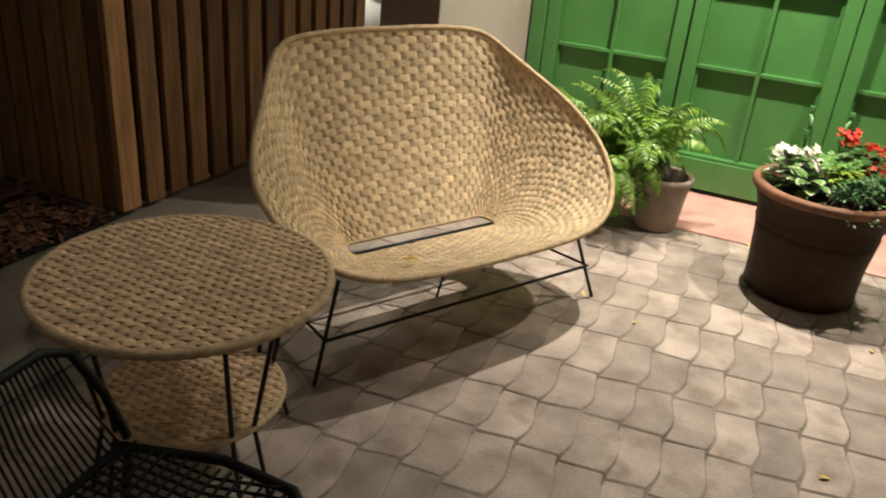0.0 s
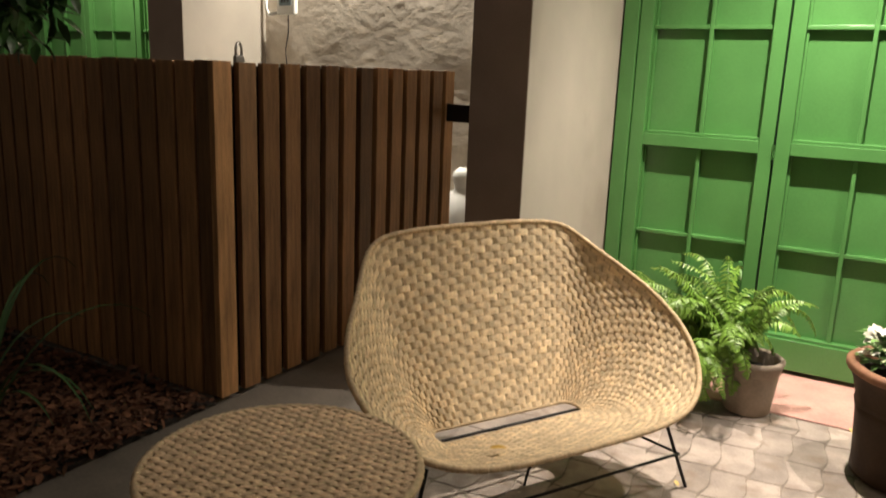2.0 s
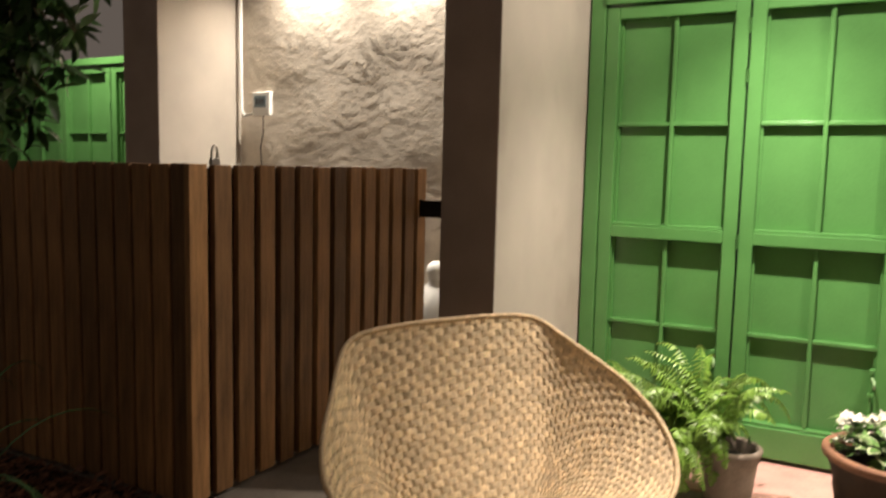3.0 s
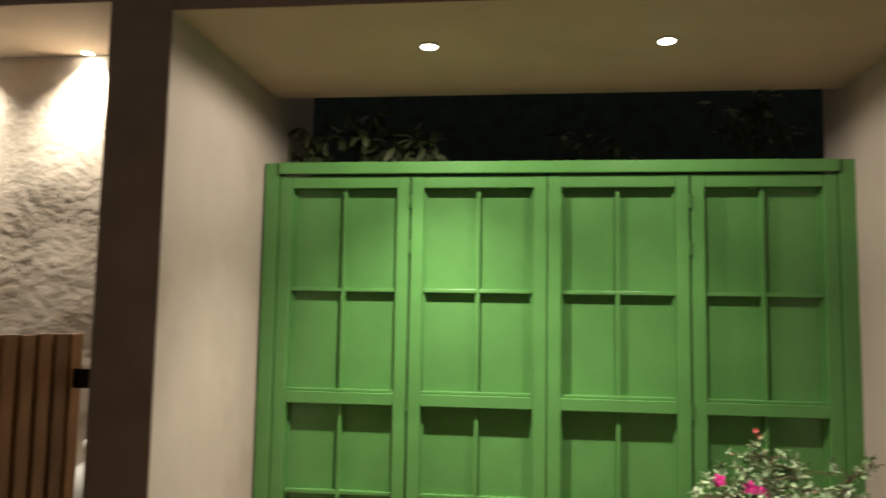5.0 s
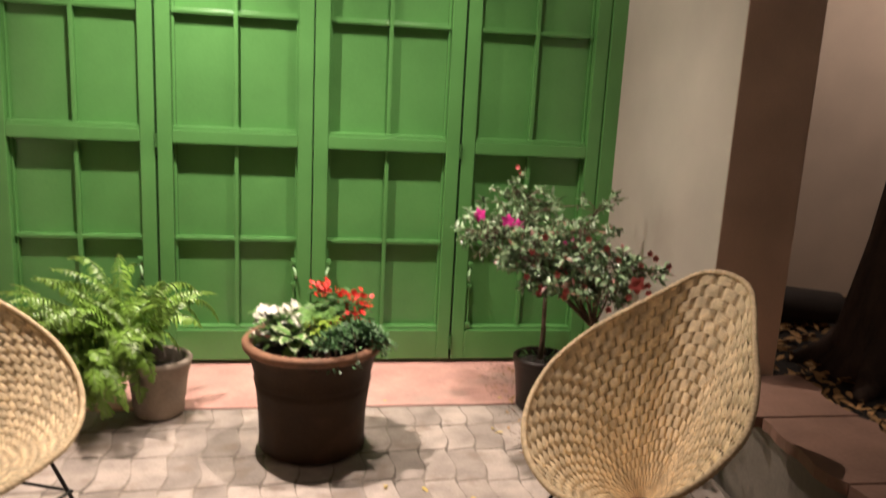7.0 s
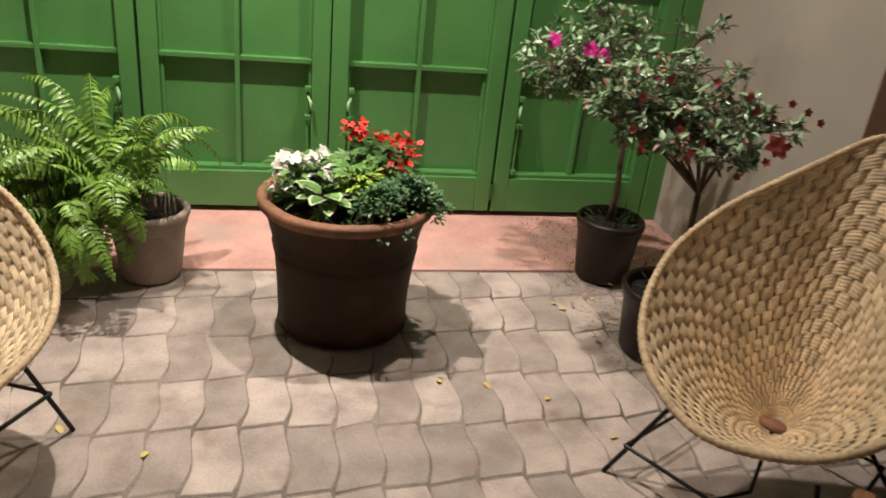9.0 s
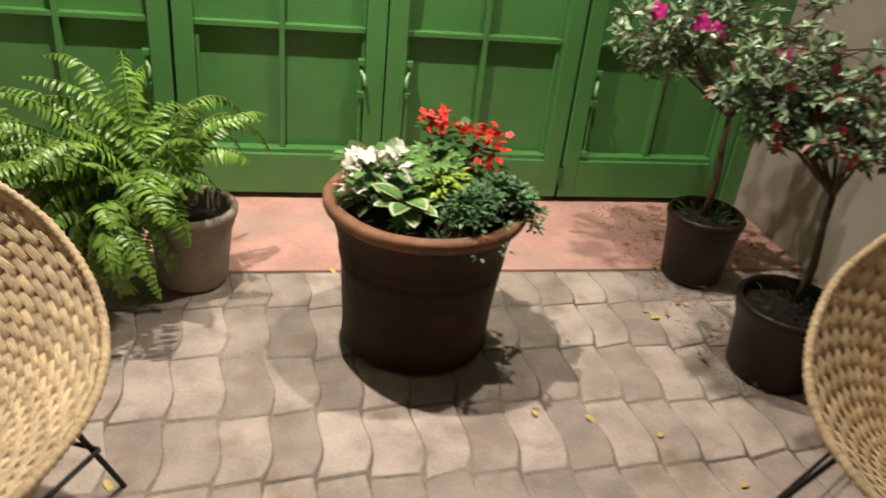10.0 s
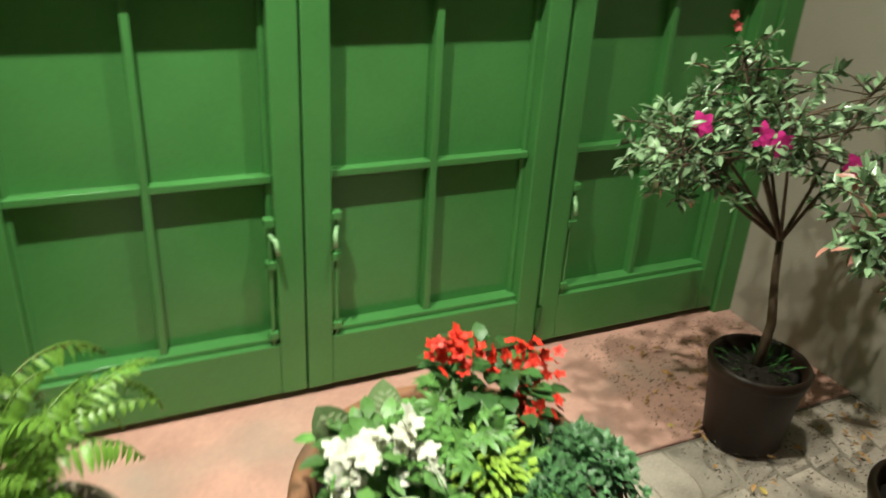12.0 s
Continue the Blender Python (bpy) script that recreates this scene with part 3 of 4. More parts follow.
def armchair():
    c, w, fs, zs = 0.381, 1.03, 1.119, 1.017
    th = -1.003
    m = Matrix.Translation((1.086, 2.363, 0)) @ Matrix.Rotation(th, 4, "Z")
    ob = thing("woven_armchair", m, "tan woven palm armchair on black iron legs", "chair")
    rows = [p for p in RIM if p[0] > c + 0.02]
    half = [(0, -rows[0][1] * fs + 0.012, 0.402 + (rows[0][2] - 0.38) * zs)] + [((p[0] - c) * w, -p[1] * fs, 0.38 + (p[2] - 0.38) * zs) for p in rows] + [(0, -(rows[-1][1] + 0.02) * fs, 0.38 + (rows[-1][2] - 0.385) * zs)]
    outer = loop_of(half, 76)
    inner = []
    for i in range(76):
        an = i / 76 * 2 * math.pi
        inner.append(Vector((0.035 * math.sin(an), 0.33 + 0.035 * math.cos(an), 0.2 + 0.01 * math.cos(an))))
    woven_shell(ob, outer, inner, 19, Vector((0, 0.2, 0.9)), 0.035, 0.0062)
    part("hub", lathe([(0.04, 0.0), (0.04, 0.012), (0.03, 0.018)], 20), TERRARIM, ob, "dark round hub at the bottom of the seat", True, pose(0, 0.33, 0.196, -15))
    r = 0.007
    for s in (-1, 1):
        part("leg", tube([(0.2 * s, 0.12, 0.25), (0.3 * s, 0.0, 0.0)], r, 8), IRON, ob)
        part("leg", tube([(0.16 * s, 0.47, 0.25), (0.28 * s, 0.62, 0.0)], r, 8), IRON, ob)
        part("side_brace", tube([(0.268 * s, 0.03, 0.1), (0.245 * s, 0.57, 0.1)], r * 0.8, 8), IRON, ob)
    part("stretcher", tube([(-0.268, 0.03, 0.1), (0.268, 0.03, 0.1)], r * 0.8, 8), IRON, ob)
    part("stretcher", tube([(-0.245, 0.57, 0.1), (0.245, 0.57, 0.1)], r * 0.8, 8), IRON, ob)
    part("hub_stay", tube([(0, 0.33, 0.19), (0.05, 0.15, 0.1), (0.0, 0.03, 0.1)], r * 0.8, 8), IRON, ob)
    return ob


sofa()
armchair()


# ---- woven side table ----
def flat_weave(parent, r, z, cell, name="weave"):
    V, F, U = [], [], []
    rnd = random.Random(int(r * 1000))
    n, pitch = int(r / cell) + 2, cell * 0.6
    m = int(r / pitch) + 1
    for i in range(-n, n + 1):
        for j in range(-m, m + 1):
            cx, cy = i * cell + rnd.uniform(-0.001, 0.001), j * pitch
            if (i + j) % 2 or math.hypot(cx, cy) > r + 0.4 * cell:
                continue
            k, dl = len(V), rnd.uniform(0.85, 1.2)
            for q in range(7):
                e = (q - 3) / 3
                h = 0.0048 * dl * (1 - 1.2 * abs(e) ** 6)
                x = cx + e * cell * 1.02
                for c in (-0.48, -0.2, 0.2, 0.48):
                    y = cy + c * pitch
                    d = min(1.0, r / max(1e-6, math.hypot(x, y)))
                    V.append((x * d, y * d, z + h + (0.0012 if abs(c) < 0.3 else 0)))
                    U.append((e + i * 3.7, c + 0.5 + j * 5))
            for q in range(6):
                for e in range(3):
                    a = k + q * 4 + e
                    F.append((a, a + 4, a + 5, a + 1))
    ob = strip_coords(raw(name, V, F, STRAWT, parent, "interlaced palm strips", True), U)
    return tagged(ob, kind="stuff")


def ring(r, z, count=160):
    return [(r * math.cos(i * 2 * math.pi / count), r * math.sin(i * 2 * math.pi / count), z) for i in range(count)]


def side_table():
    ob = thing("woven_side_table", pose(-1.295, 1.336, 0, 0, 0, 28), "round two-tier woven palm side table with black iron legs", "table")
    H, R = 0.56, 0.365
    part("tabletop", lathe([(R, H - 0.012), (R, H)], 64), STRAWD, ob)
    flat_weave(ob, R, H + 0.001, 0.027)
    part("rim", tube(ring(R, H - 0.004), [0.0125 + (0.002 if i % 2 else -0.001) for i in range(160)], 8, closed=True), ROPE, ob, "rope-wrapped rim", True)
    part("shelf", lathe([(0.24, 0.19), (0.24, 0.2)], 48), STRAWD, ob)
    flat_weave(ob, 0.24, 0.201, 0.027, "shelf_weave")
    part("shelf_rim", tube(ring(0.24, 0.196), [0.01 + (0.002 if i % 2 else -0.001) for i in range(160)], 8, closed=True), ROPE, ob, "rope-wrapped rim", True)
    for k in range(4):
        a = math.radians(-46 + 90 * k)
        for d in (-0.25, 0.25):
            p = [(0.30 * math.cos(a + d), 0.30 * math.sin(a + d), H - 0.01), (0.24 * math.cos(a + d * 0.55), 0.24 * math.sin(a + d * 0.55), 0.2), (0.285 * math.cos(a + d * 0.6), 0.285 * math.sin(a + d * 0.6), 0.0)]
            part("leg", tube(p, 0.0065, 8), IRON, ob)
    return ob


side_table()


# ---- black cord chair ----
def cord_chair():
    ob = thing("cord_chair", pose(-0.86, 0.69, 0, 0, 0, -84), "black metal chair strung with dark cords", "chair")
    # local: y forward, back at negative y
    back = [(-0.27, -0.22, 0.4), (-0.25, -0.25, 0.52), (-0.21, -0.28, 0.63), (-0.15, -0.29, 0.66), (0.15, -0.29, 0.66), (0.21, -0.28, 0.63), (0.25, -0.25, 0.52), (0.27, -0.22, 0.4)]
    part("back_frame", tube(back, 0.0105, 10), CORD, ob, "", True)
    seat = [(-0.25, -0.22, 0.39), (-0.3, 0.0, 0.39), (-0.27, 0.18, 0.4), (-0.18, 0.27, 0.41), (0.18, 0.27, 0.41), (0.27, 0.18, 0.4), (0.3, 0.0, 0.39), (0.25, -0.22, 0.39)]
    part("seat_frame", tube(seat, 0.0115, 10, closed=True), CORD, ob, "", True)
    for i in range(30):
        x = -0.25 + 0.5 * i / 29
        part("back_cord", tube([(x, -0.22, 0.39), (x * 0.85, -0.27, 0.52), (x * 0.7, -0.292, 0.655)], 0.003, 5), CORD, ob)
    for i in range(24):
        x = -0.26 + 0.52 * i / 23
        part("seat_cord", tube([(x, -0.22, 0.392), (x, 0.0, 0.375), (x, 0.25 - 1.2 * max(0, abs(x) - 0.18), 0.408)], 0.004, 5), CORD, ob)
    for i in range(18):
        y = -0.2 + 0.44 * i / 17
        part("seat_cord", tube([(-0.27, y, 0.394), (0, y, 0.378), (0.27, y, 0.394)], 0.004, 5), CORD, ob)
    for sx in (-1, 1):
        part("leg", tube([(0.26 * sx, 0.18, 0.4), (0.29 * sx, 0.25, 0.0)], 0.011, 8), CORD, ob)
        part("leg", tube([(0.25 * sx, -0.2, 0.39), (0.29 * sx, -0.3, 0.0)], 0.011, 8), CORD, ob)
    return ob


cord_chair()


# ---- slatted wooden table ----
def slat_table():
    ob = thing("slatted_table", pose(1.224, 2.11, 0, 0, 0, -138), "low brown wooden table with a slatted top", "table")
    # local: corner at the origin, x and y along the edges
    z = 0.4
    for i in range(9):
        part("slat", box(0.0, 0.5, 0.012 + 0.056 * i, 0.054 + 0.056 * i, z - 0.02, z, 0.006), TEAK, ob)
    for x in (0.06, 0.41):
        part("batten", box(x, x + 0.04, 0.01, 0.505, z - 0.05, z - 0.02, 0.003), TEAK, ob)
    for x in (0.06, 0.42):
        for y in (0.04, 0.45):
            part("leg", box(x, x + 0.035, y, y + 0.035, 0.0, z - 0.05, 0.004), TEAK, ob)
    return ob


slat_table()


# ---- pots ----
def pot(name, x, y, profile, inside, soil, material, rim_material, label, wobble=0.0):
    ob = thing(name, (x, y, 0.006), label, "pot")
    top_r, top_z = profile[-1]
    part("body", lathe([(0.01, 0.002)] + profile, 56, None, wobble, False), material, ob, "", True)
    rim = [(top_r - 0.001, top_z - 0.03), (top_r + 0.004, top_z - 0.02), (top_r + 0.005, top_z - 0.004), (top_r - 0.003, top_z + 0.006), (inside + 0.006, top_z + 0.007), (inside, top_z - 0.004), (inside - 0.008, soil + 0.005), (inside - 0.015, soil - 0.02)]
    part("rim", lathe(rim, 56, None, wobble, False), rim_material, ob, "", True)
    bm = bmesh.new()
    lathe([(inside - 0.015, soil), (inside * 0.5, soil + 0.014), (0.01, soil + 0.02)], 40, bm, 0.02)
    part("soil", bm, SOIL, ob, "dark crumbly soil", True)
    return ob


pot("clay_planter", 0.228, 3.478, [(0.215, 0.0), (0.232, 0.012), (0.229, 0.05), (0.234, 0.15), (0.245, 0.27), (0.251, 0.3), (0.246, 0.308), (0.254, 0.316), (0.25, 0.33), (0.264, 0.4), (0.29, 0.47), (0.296, 0.484)], 0.264, 0.44, TERRA, TERRARIM, "large dark brown terracotta planter with a worn orange rim", 0.006)
pot("clay_pot", -0.487, 3.83, [(0.105, 0.0), (0.113, 0.01), (0.125, 0.12), (0.134, 0.2), (0.137, 0.215), (0.143, 0.22), (0.149, 0.275)], 0.13, 0.215, GREYPOT, GREYPOT, "weathered grey clay pot that holds the fern", 0.004)
pot("nursery_pot", 1.368, 3.825, [(0.1, 0.0), (0.112, 0.01), (0.13, 0.2), (0.136, 0.215), (0.14, 0.27)], 0.128, 0.24, BLACKPOT, BLACKPOT, "black plastic nursery pot before the gate")
pot("nursery_pot", 1.365, 3.235, [(0.13, 0.0), (0.138, 0.01), (0.155, 0.2), (0.162, 0.21), (0.165, 0.255)], 0.15, 0.225, BLACKPOT, BLACKPOT, "black plastic nursery pot beside the armchair")


# ---- plants ----
def fern():
    ob = thing("fern", (-0.58, 3.8, 0.25), "lush bright green sword fern with arching fronds", "fern")
    rnd = random.Random(5)
    for k in range(150):
        upright = k < 62
        a = rnd.uniform(0, 2 * math.pi)
        out = Vector((math.cos(a), math.sin(a), 0))
        if upright:
            out = out * 0.8 + Vector((-0.12, -0.05, 0))
            length, pitch, droop = rnd.choice((rnd.uniform(0.3, 0.52), rnd.uniform(0.4, 0.7))), rnd.uniform(1.1, 1.5), rnd.uniform(1.2, 2.9)
        else:
            out = out * 1.0 + Vector((-0.42, -0.4, 0))
            length, pitch, droop = rnd.uniform(0.24, 0.52), rnd.uniform(0.2, 1.25), rnd.uniform(1.6, 3.1)
            if out.x > 0:
                out.x *= 0.12
        if k % 8 == 0 and upright:
            length, droop = rnd.uniform(0.56, 0.7), rnd.uniform(1.2, 2.0)
        if k % 9 == 4:
            out, length, pitch, droop = Vector((-0.95, rnd.uniform(-0.5, 0.25), 0)), rnd.uniform(0.55, 0.72), rnd.uniform(0.9, 1.2), rnd.uniform(1.3, 2.0)
        if out.y > 0.1:
            out.y *= 0.5
        V, F, pts = [], [], []
        p = Vector((rnd.uniform(-0.12, 0.05), rnd.uniform(-0.07, 0.05), 0.0))
        if not upright:
            p.x -= 0.05
        steps = 34
        wide = rnd.uniform(0.042, 0.07)
        sway = rnd.uniform(-1.1, 1.1)
        curl = rnd.uniform(-0.7, 0.3)
        for s in range(steps + 1):
            pts.append(p.copy())
            t = s / steps
            el = pitch - droop * t ** 1.5
            way = Matrix.Rotation(sway * t, 3, "Z") @ out
            d = (way * math.cos(el) + Vector((0, 0, 1)) * math.sin(el)).normalized()
            nxt = p + d * (length / steps)
            nxt.z = max(nxt.z, -0.215)
            side = d.cross(Vector((0, 0, 1)))
            side = side.normalized() if side.length > 0.05 else Vector((-out.y, out.x, 0)).normalized()
            if s > 3:
                size = wide * math.sin(math.pi * min(1, 0.15 + t * 0.85)) ** 0.6
                for sg in (-1, 1):
                    up = side.cross(d) * sg if sg > 0 else d.cross(side) * sg
                    blade(V, F, p, side * sg + d * 0.3 + Vector((rnd.gauss(0, 0.12), rnd.gauss(0, 0.12), curl + rnd.uniform(-0.3, 0.25))), up, size * rnd.uniform(0.75, 1.15), 0.0125, 0.5, 0.15)
            p = nxt
        fr = part("frond", tube(pts[::2], [0.002] * len(pts[::2]), 4), FERN, ob)
        bm = bmesh.new()
        bm.from_mesh(fr.data)
        tmp = bpy.data.meshes.new("tmp")
        tmp.from_pydata([tuple(v) for v in V], [], F)
        bm.from_mesh(tmp)
        bpy.data.meshes.remove(tmp)
        bm.to_mesh(fr.data)
        bm.free()
        fr.data.shade_smooth()
    return ob


fern()


def flower_mesh(name, r, petals, material, cup=0.4):
    V, F = [], []
    for k in range(petals):
        a = k * 2 * math.pi / petals
        oval(V, F, (0, 0, 0), (math.cos(a), math.sin(a), cup), (0, 0, 1), r, r * (0.8 if petals > 1 else 0.45), 0.35, 0.08)
    me = bpy.data.meshes.new(name)
    me.from_pydata([tuple(v) for v in V], [], F)
    me.materials.append(material)
    me.shade_smooth()
    return me


def azalea(at, label, crown, radii, seed, fork, leaves, leaf_material, clusters, flowers, buds):
    """A small standard azalea: bare trunk, forked limbs, airy crown. Places are relative to the soil."""
    rnd = random.Random(seed)
    ob = thing("azalea_bush", at, label, "shrub", "potted azaleas")
    crown = Vector(crown)
    top = Vector(fork)
    part("trunk", tube([(0, 0, -0.02), (0.006, -0.004, top.z * 0.4), (top.x * 0.6, top.y * 0.6, top.z * 0.75), tuple(top)], [0.017, 0.013, 0.011, 0.01], 8), TWIG, ob, "", True)
    limbs, tips = bmesh.new(), []
    for k in range(11):
        while True:
            d = Vector((rnd.uniform(-1, 1), rnd.uniform(-1, 1), rnd.uniform(-0.75, 1)))
            if 0.35 < d.length < 1:
                break
        end = crown + Vector((d.x * radii[0], d.y * radii[1], d.z * radii[2])) * 0.88
        mid = top.lerp(end, 0.5) + Vector((0, 0, 0.03 - 0.04 * rnd.random()))
        tube([tuple(top), tuple(mid), tuple(end)], [0.0065, 0.0045, 0.0025], 6, limbs)
        for s in range(clusters):
            w = rnd.uniform(0.35, 1.0)
            base = mid.lerp(end, w)
            q = base + Vector((rnd.gauss(0, 0.4) * radii[0], rnd.gauss(0, 0.4) * radii[1], rnd.gauss(0.1, 0.35) * radii[2])) * 0.75
            w = (q - crown)
            w = math.sqrt((w.x / radii[0]) ** 2 + (w.y / radii[1]) ** 2 + (w.z / radii[2]) ** 2)
            if w > 1.12:
                q = crown + (q - crown) * (1.12 / w)
            tube([tuple(base), tuple(base.lerp(q, 0.5) + Vector((0, 0, 0.01))), tuple(q)], [0.003, 0.0022, 0.0015], 4, limbs)
            tips.append((q, (q - base).normalized() if (q - base).length > 1e-4 else Vector((0, 0, 1))))
    part("branchwork", limbs, TWIG, ob, "", True)
    V, F, V2, F2 = [], [], [], []
    for q, d in tips:
        for s in range(leaves):
            v = Vector((rnd.gauss(0, 1), rnd.gauss(0, 1), rnd.gauss(0.25, 0.8))).normalized()
            pp = q - d * rnd.uniform(0, 0.05)
            red = rnd.random() < buds
            blade(V2 if red else V, F2 if red else F, pp, d * 0.5 + v, (rnd.gauss(0, 0.4), rnd.gauss(0, 0.4), 1), rnd.uniform(0.028, 0.05), rnd.uniform(0.012, 0.02), 0.2, 0.2)
    raw("crown", V, F, leaf_material, ob, "small glossy dark leaves", True)
    if V2:
        raw("young_foliage", V2, F2, LEAFRED, ob, "bronze red young leaves", True)
    for p, r, me in flowers:
        f = hang(new("flower", me), ob)
        f.matrix_basis = look(p, (p[0] - 0.2 + rnd.uniform(-0.2, 0.2), p[1] - 1.0, p[2] + 0.25)) @ pose(0, 0, 0, 180, 0, rnd.uniform(0, 90))
    return ob


FL_PINK = flower_mesh("azalea_flower", 0.033, 5, PINK, 0.35)
FL_CORAL = flower_mesh("azalea_bud", 0.016, 5, CORAL, 1.0)
FL_SALMON = flower_mesh("salmon_flower", 0.036, 5, CORAL, 0.35)
Z1 = 0.25
azalea((1.36, 3.825, Z1), "slender potted azalea with magenta flowers and sparse leaves", (-0.01, 0.16, 0.7), (0.42, 0.25, 0.24), 3, (0.02, 0.05, 0.38), 10, LEAF, 19,
       [((-0.345, 0.05, 0.735), 0.03, FL_PINK), ((-0.22, -0.02, 0.72), 0.03, FL_PINK), ((-0.17, -0.04, 0.7), 0.03, FL_PINK), ((0.08, -0.06, 0.63), 0.03, FL_PINK), ((-0.1, 0.25, 0.92), 0.012, FL_CORAL), ((-0.12, 0.25, 0.95), 0.012, FL_CORAL)], 0.02)
rb = random.Random(8)
azalea((1.4, 3.26, 0.235), "potted azalea with bronze red young leaves and coral buds", (-0.02, 0.1, 0.64), (0.33, 0.28, 0.17), 11, (0.02, 0.04, 0.36), 15, LEAF, 18,
       [((0.1, -0.19, 0.615), 0.03, FL_SALMON)] + [((rb.uniform(-0.36, 0.22), rb.uniform(-0.26, 0.05), rb.uniform(0.5, 0.8)), 0.01, FL_CORAL) for _ in range(24)], 0.11)


def planter_plants():
    rnd = random.Random(21)
    cx, cy, cz = 0.228, 3.478, 0.462
    # white flowers
    ob = thing("white_begonia", (cx - 0.15, cy + 0.02, cz), "white flowering plant in the terracotta planter", "flower")
    V, F = [], []
    for k in range(120):
        a, r = rnd.uniform(0, 6.28), rnd.uniform(0, 0.11)
        blade(V, F, (r * math.cos(a), r * math.sin(a), rnd.uniform(0.0, 0.14)), (math.cos(a), math.sin(a), rnd.uniform(0, 0.8)), (0, 0, 1), rnd.uniform(0.04, 0.06), 0.03, 0.3, 0.1)
    raw("foliage", V, F, MIDLEAF, ob, "", True)
    me = flower_mesh("white_flower", 0.025, 5, WHITE, 0.45)
    for k in range(44):
        a, r = rnd.uniform(0, 6.28), 0.045 * math.sqrt(rnd.random())
        hx, hy, hz = ((-0.06, -0.02, -0.03), (-0.03, -0.03, -0.02), (0.045, 0.0, 0.0), (0.06, -0.06, -0.05), (-0.07, -0.1, -0.08))[k * 7 % 9 % 5]
        f = hang(new("flower", me), ob)
        f.matrix_basis = pose(hx + r * math.cos(a), hy + r * math.sin(a), 0.155 + hz + rnd.uniform(-0.02, 0.03), rnd.uniform(-40, 60), rnd.uniform(-40, 40), rnd.uniform(0, 90))
    # red flowers
    ob = thing("red_begonia", (cx + 0.12, cy + 0.11, cz), "red flowering begonia in the terracotta planter", "flower")
    V, F = [], []
    for k in range(120):
        a, r = rnd.uniform(0, 6.28), rnd.uniform(0, 0.115)
        blade(V, F, (r * math.cos(a), r * math.sin(a), rnd.uniform(0.0, 0.2)), (math.cos(a), math.sin(a), rnd.uniform(0, 0.8)), (0, 0, 1), rnd.uniform(0.04, 0.055), 0.034, 0.3, 0.1)
    raw("foliage", V, F, DARKLEAF, ob, "", True)
    me = flower_mesh("red_flower", 0.0145, 5, RED, 0.6)
    for k in range(115):
        a, r = rnd.uniform(0, 6.28), 0.05 * math.sqrt(rnd.random())
        hx, hy, hz = ((-0.09, 0.03, 0.05), (-0.06, 0.02, 0.045), (0.04, 0.0, 0.02), (0.085, -0.01, 0.0), (0.09, -0.04, -0.06), (0.02, -0.06, -0.05), (-0.05, -0.1, -0.09))[k % 7]
        f = hang(new("flower", me), ob)
        f.matrix_basis = pose(hx + r * math.cos(a), hy + r * math.sin(a), 0.172 + hz + rnd.uniform(-0.03, 0.03), rnd.uniform(-20, 80), rnd.uniform(-40, 40), rnd.uniform(0, 90))
    # soft lobed green leaves in the middle
    ob = thing("geranium", (cx + 0.02, cy + 0.06, cz), "soft green lobed foliage plant in the planter", "plant")
    V, F = [], []
    for q in range(9):
        b = (q - 4) * 0.62
        blade(V, F, (0, 0, 0), (math.cos(b), math.sin(b), 0.2), (0, 0, 1), 0.046 - 0.0045 * abs(q - 4), 0.014, 0.35, 0.15)
    me = bpy.data.meshes.new("lobed_leaf")
    me.from_pydata([tuple(v) for v in V], [], F)
    me.materials.append(MIDLEAF)
    me.shade_smooth()
    for k in range(120):
        a, r = rnd.uniform(0, 6.28), rnd.uniform(0, 0.21)
        f = hang(new("leaf", me), ob)
        f.matrix_basis = pose(r * math.cos(a), r * math.sin(a) - 0.03, rnd.uniform(0.05, 0.15) - 0.5 * max(0, r - 0.1), rnd.uniform(-35, 35), rnd.uniform(-35, 25), math.degrees(a) + rnd.uniform(-50, 50))
    # lime plant
    ob = thing("lime_coleus", (cx + 0.03, cy - 0.06, cz + 0.03), "small lime yellow foliage plant in the planter", "plant")
    V, F = [], []
    for k in range(210):
        a, r = rnd.uniform(0, 6.28), rnd.uniform(0, 0.068)
        blade(V, F, (r * math.cos(a), r * math.sin(a), rnd.uniform(0.04, 0.1)), (math.cos(a), math.sin(a), rnd.uniform(0.1, 0.9)), (0, 0, 1), rnd.uniform(0.022, 0.04), 0.012, 0.3, 0.1)
    raw("foliage", V, F, LIME, ob, "", True)
    # variegated leaves, green heart within a cream edge
    ob = thing("variegated_plant", (cx - 0.08, cy - 0.14, cz + 0.015), "broad cream-edged variegated leaves in the planter", "plant")
    V, F, V2, F2 = [], [], [], []
    for k in range(12):
        a = k * 2.4
        el = rnd.uniform(0.2, 0.9)
        at = (0.015 * math.cos(a), 0.015 * math.sin(a), 0.03 + 0.004 * k)
        d = (math.cos(a), math.sin(a), el)
        ln = rnd.uniform(0.07, 0.1)
        oval(V, F, at, d, (0, 0, 1), ln, 0.06, 0.35, 0.12)
        oval(V2, F2, (at[0], at[1], at[2] + 0.004), d, (0, 0, 1), ln * 0.9, 0.04, 0.35, 0.12)
    raw("leaf_edge", V, F, CREAMLEAF, ob, "cream leaf edges", True)
    raw("leaf_heart", V2, F2, MIDLEAF, ob, "green leaf hearts", True)
    # striped upright leaves at the back
    ob = thing("striped_calathea", (cx - 0.11, cy + 0.135, cz + 0.01), "two striped upright leaves at the planter's back", "plant")
    for dx, lean in ((-0.1, 0.1), (0.035, 0.5)):
        V, F = [], []
        way, face = Vector((dx * 5, lean, 1)), Vector((0, -1, 0.6))
        oval(V, F, (dx * 0.5, 0, 0.02), way, face, 0.125, 0.085, 0.05, 0.05)
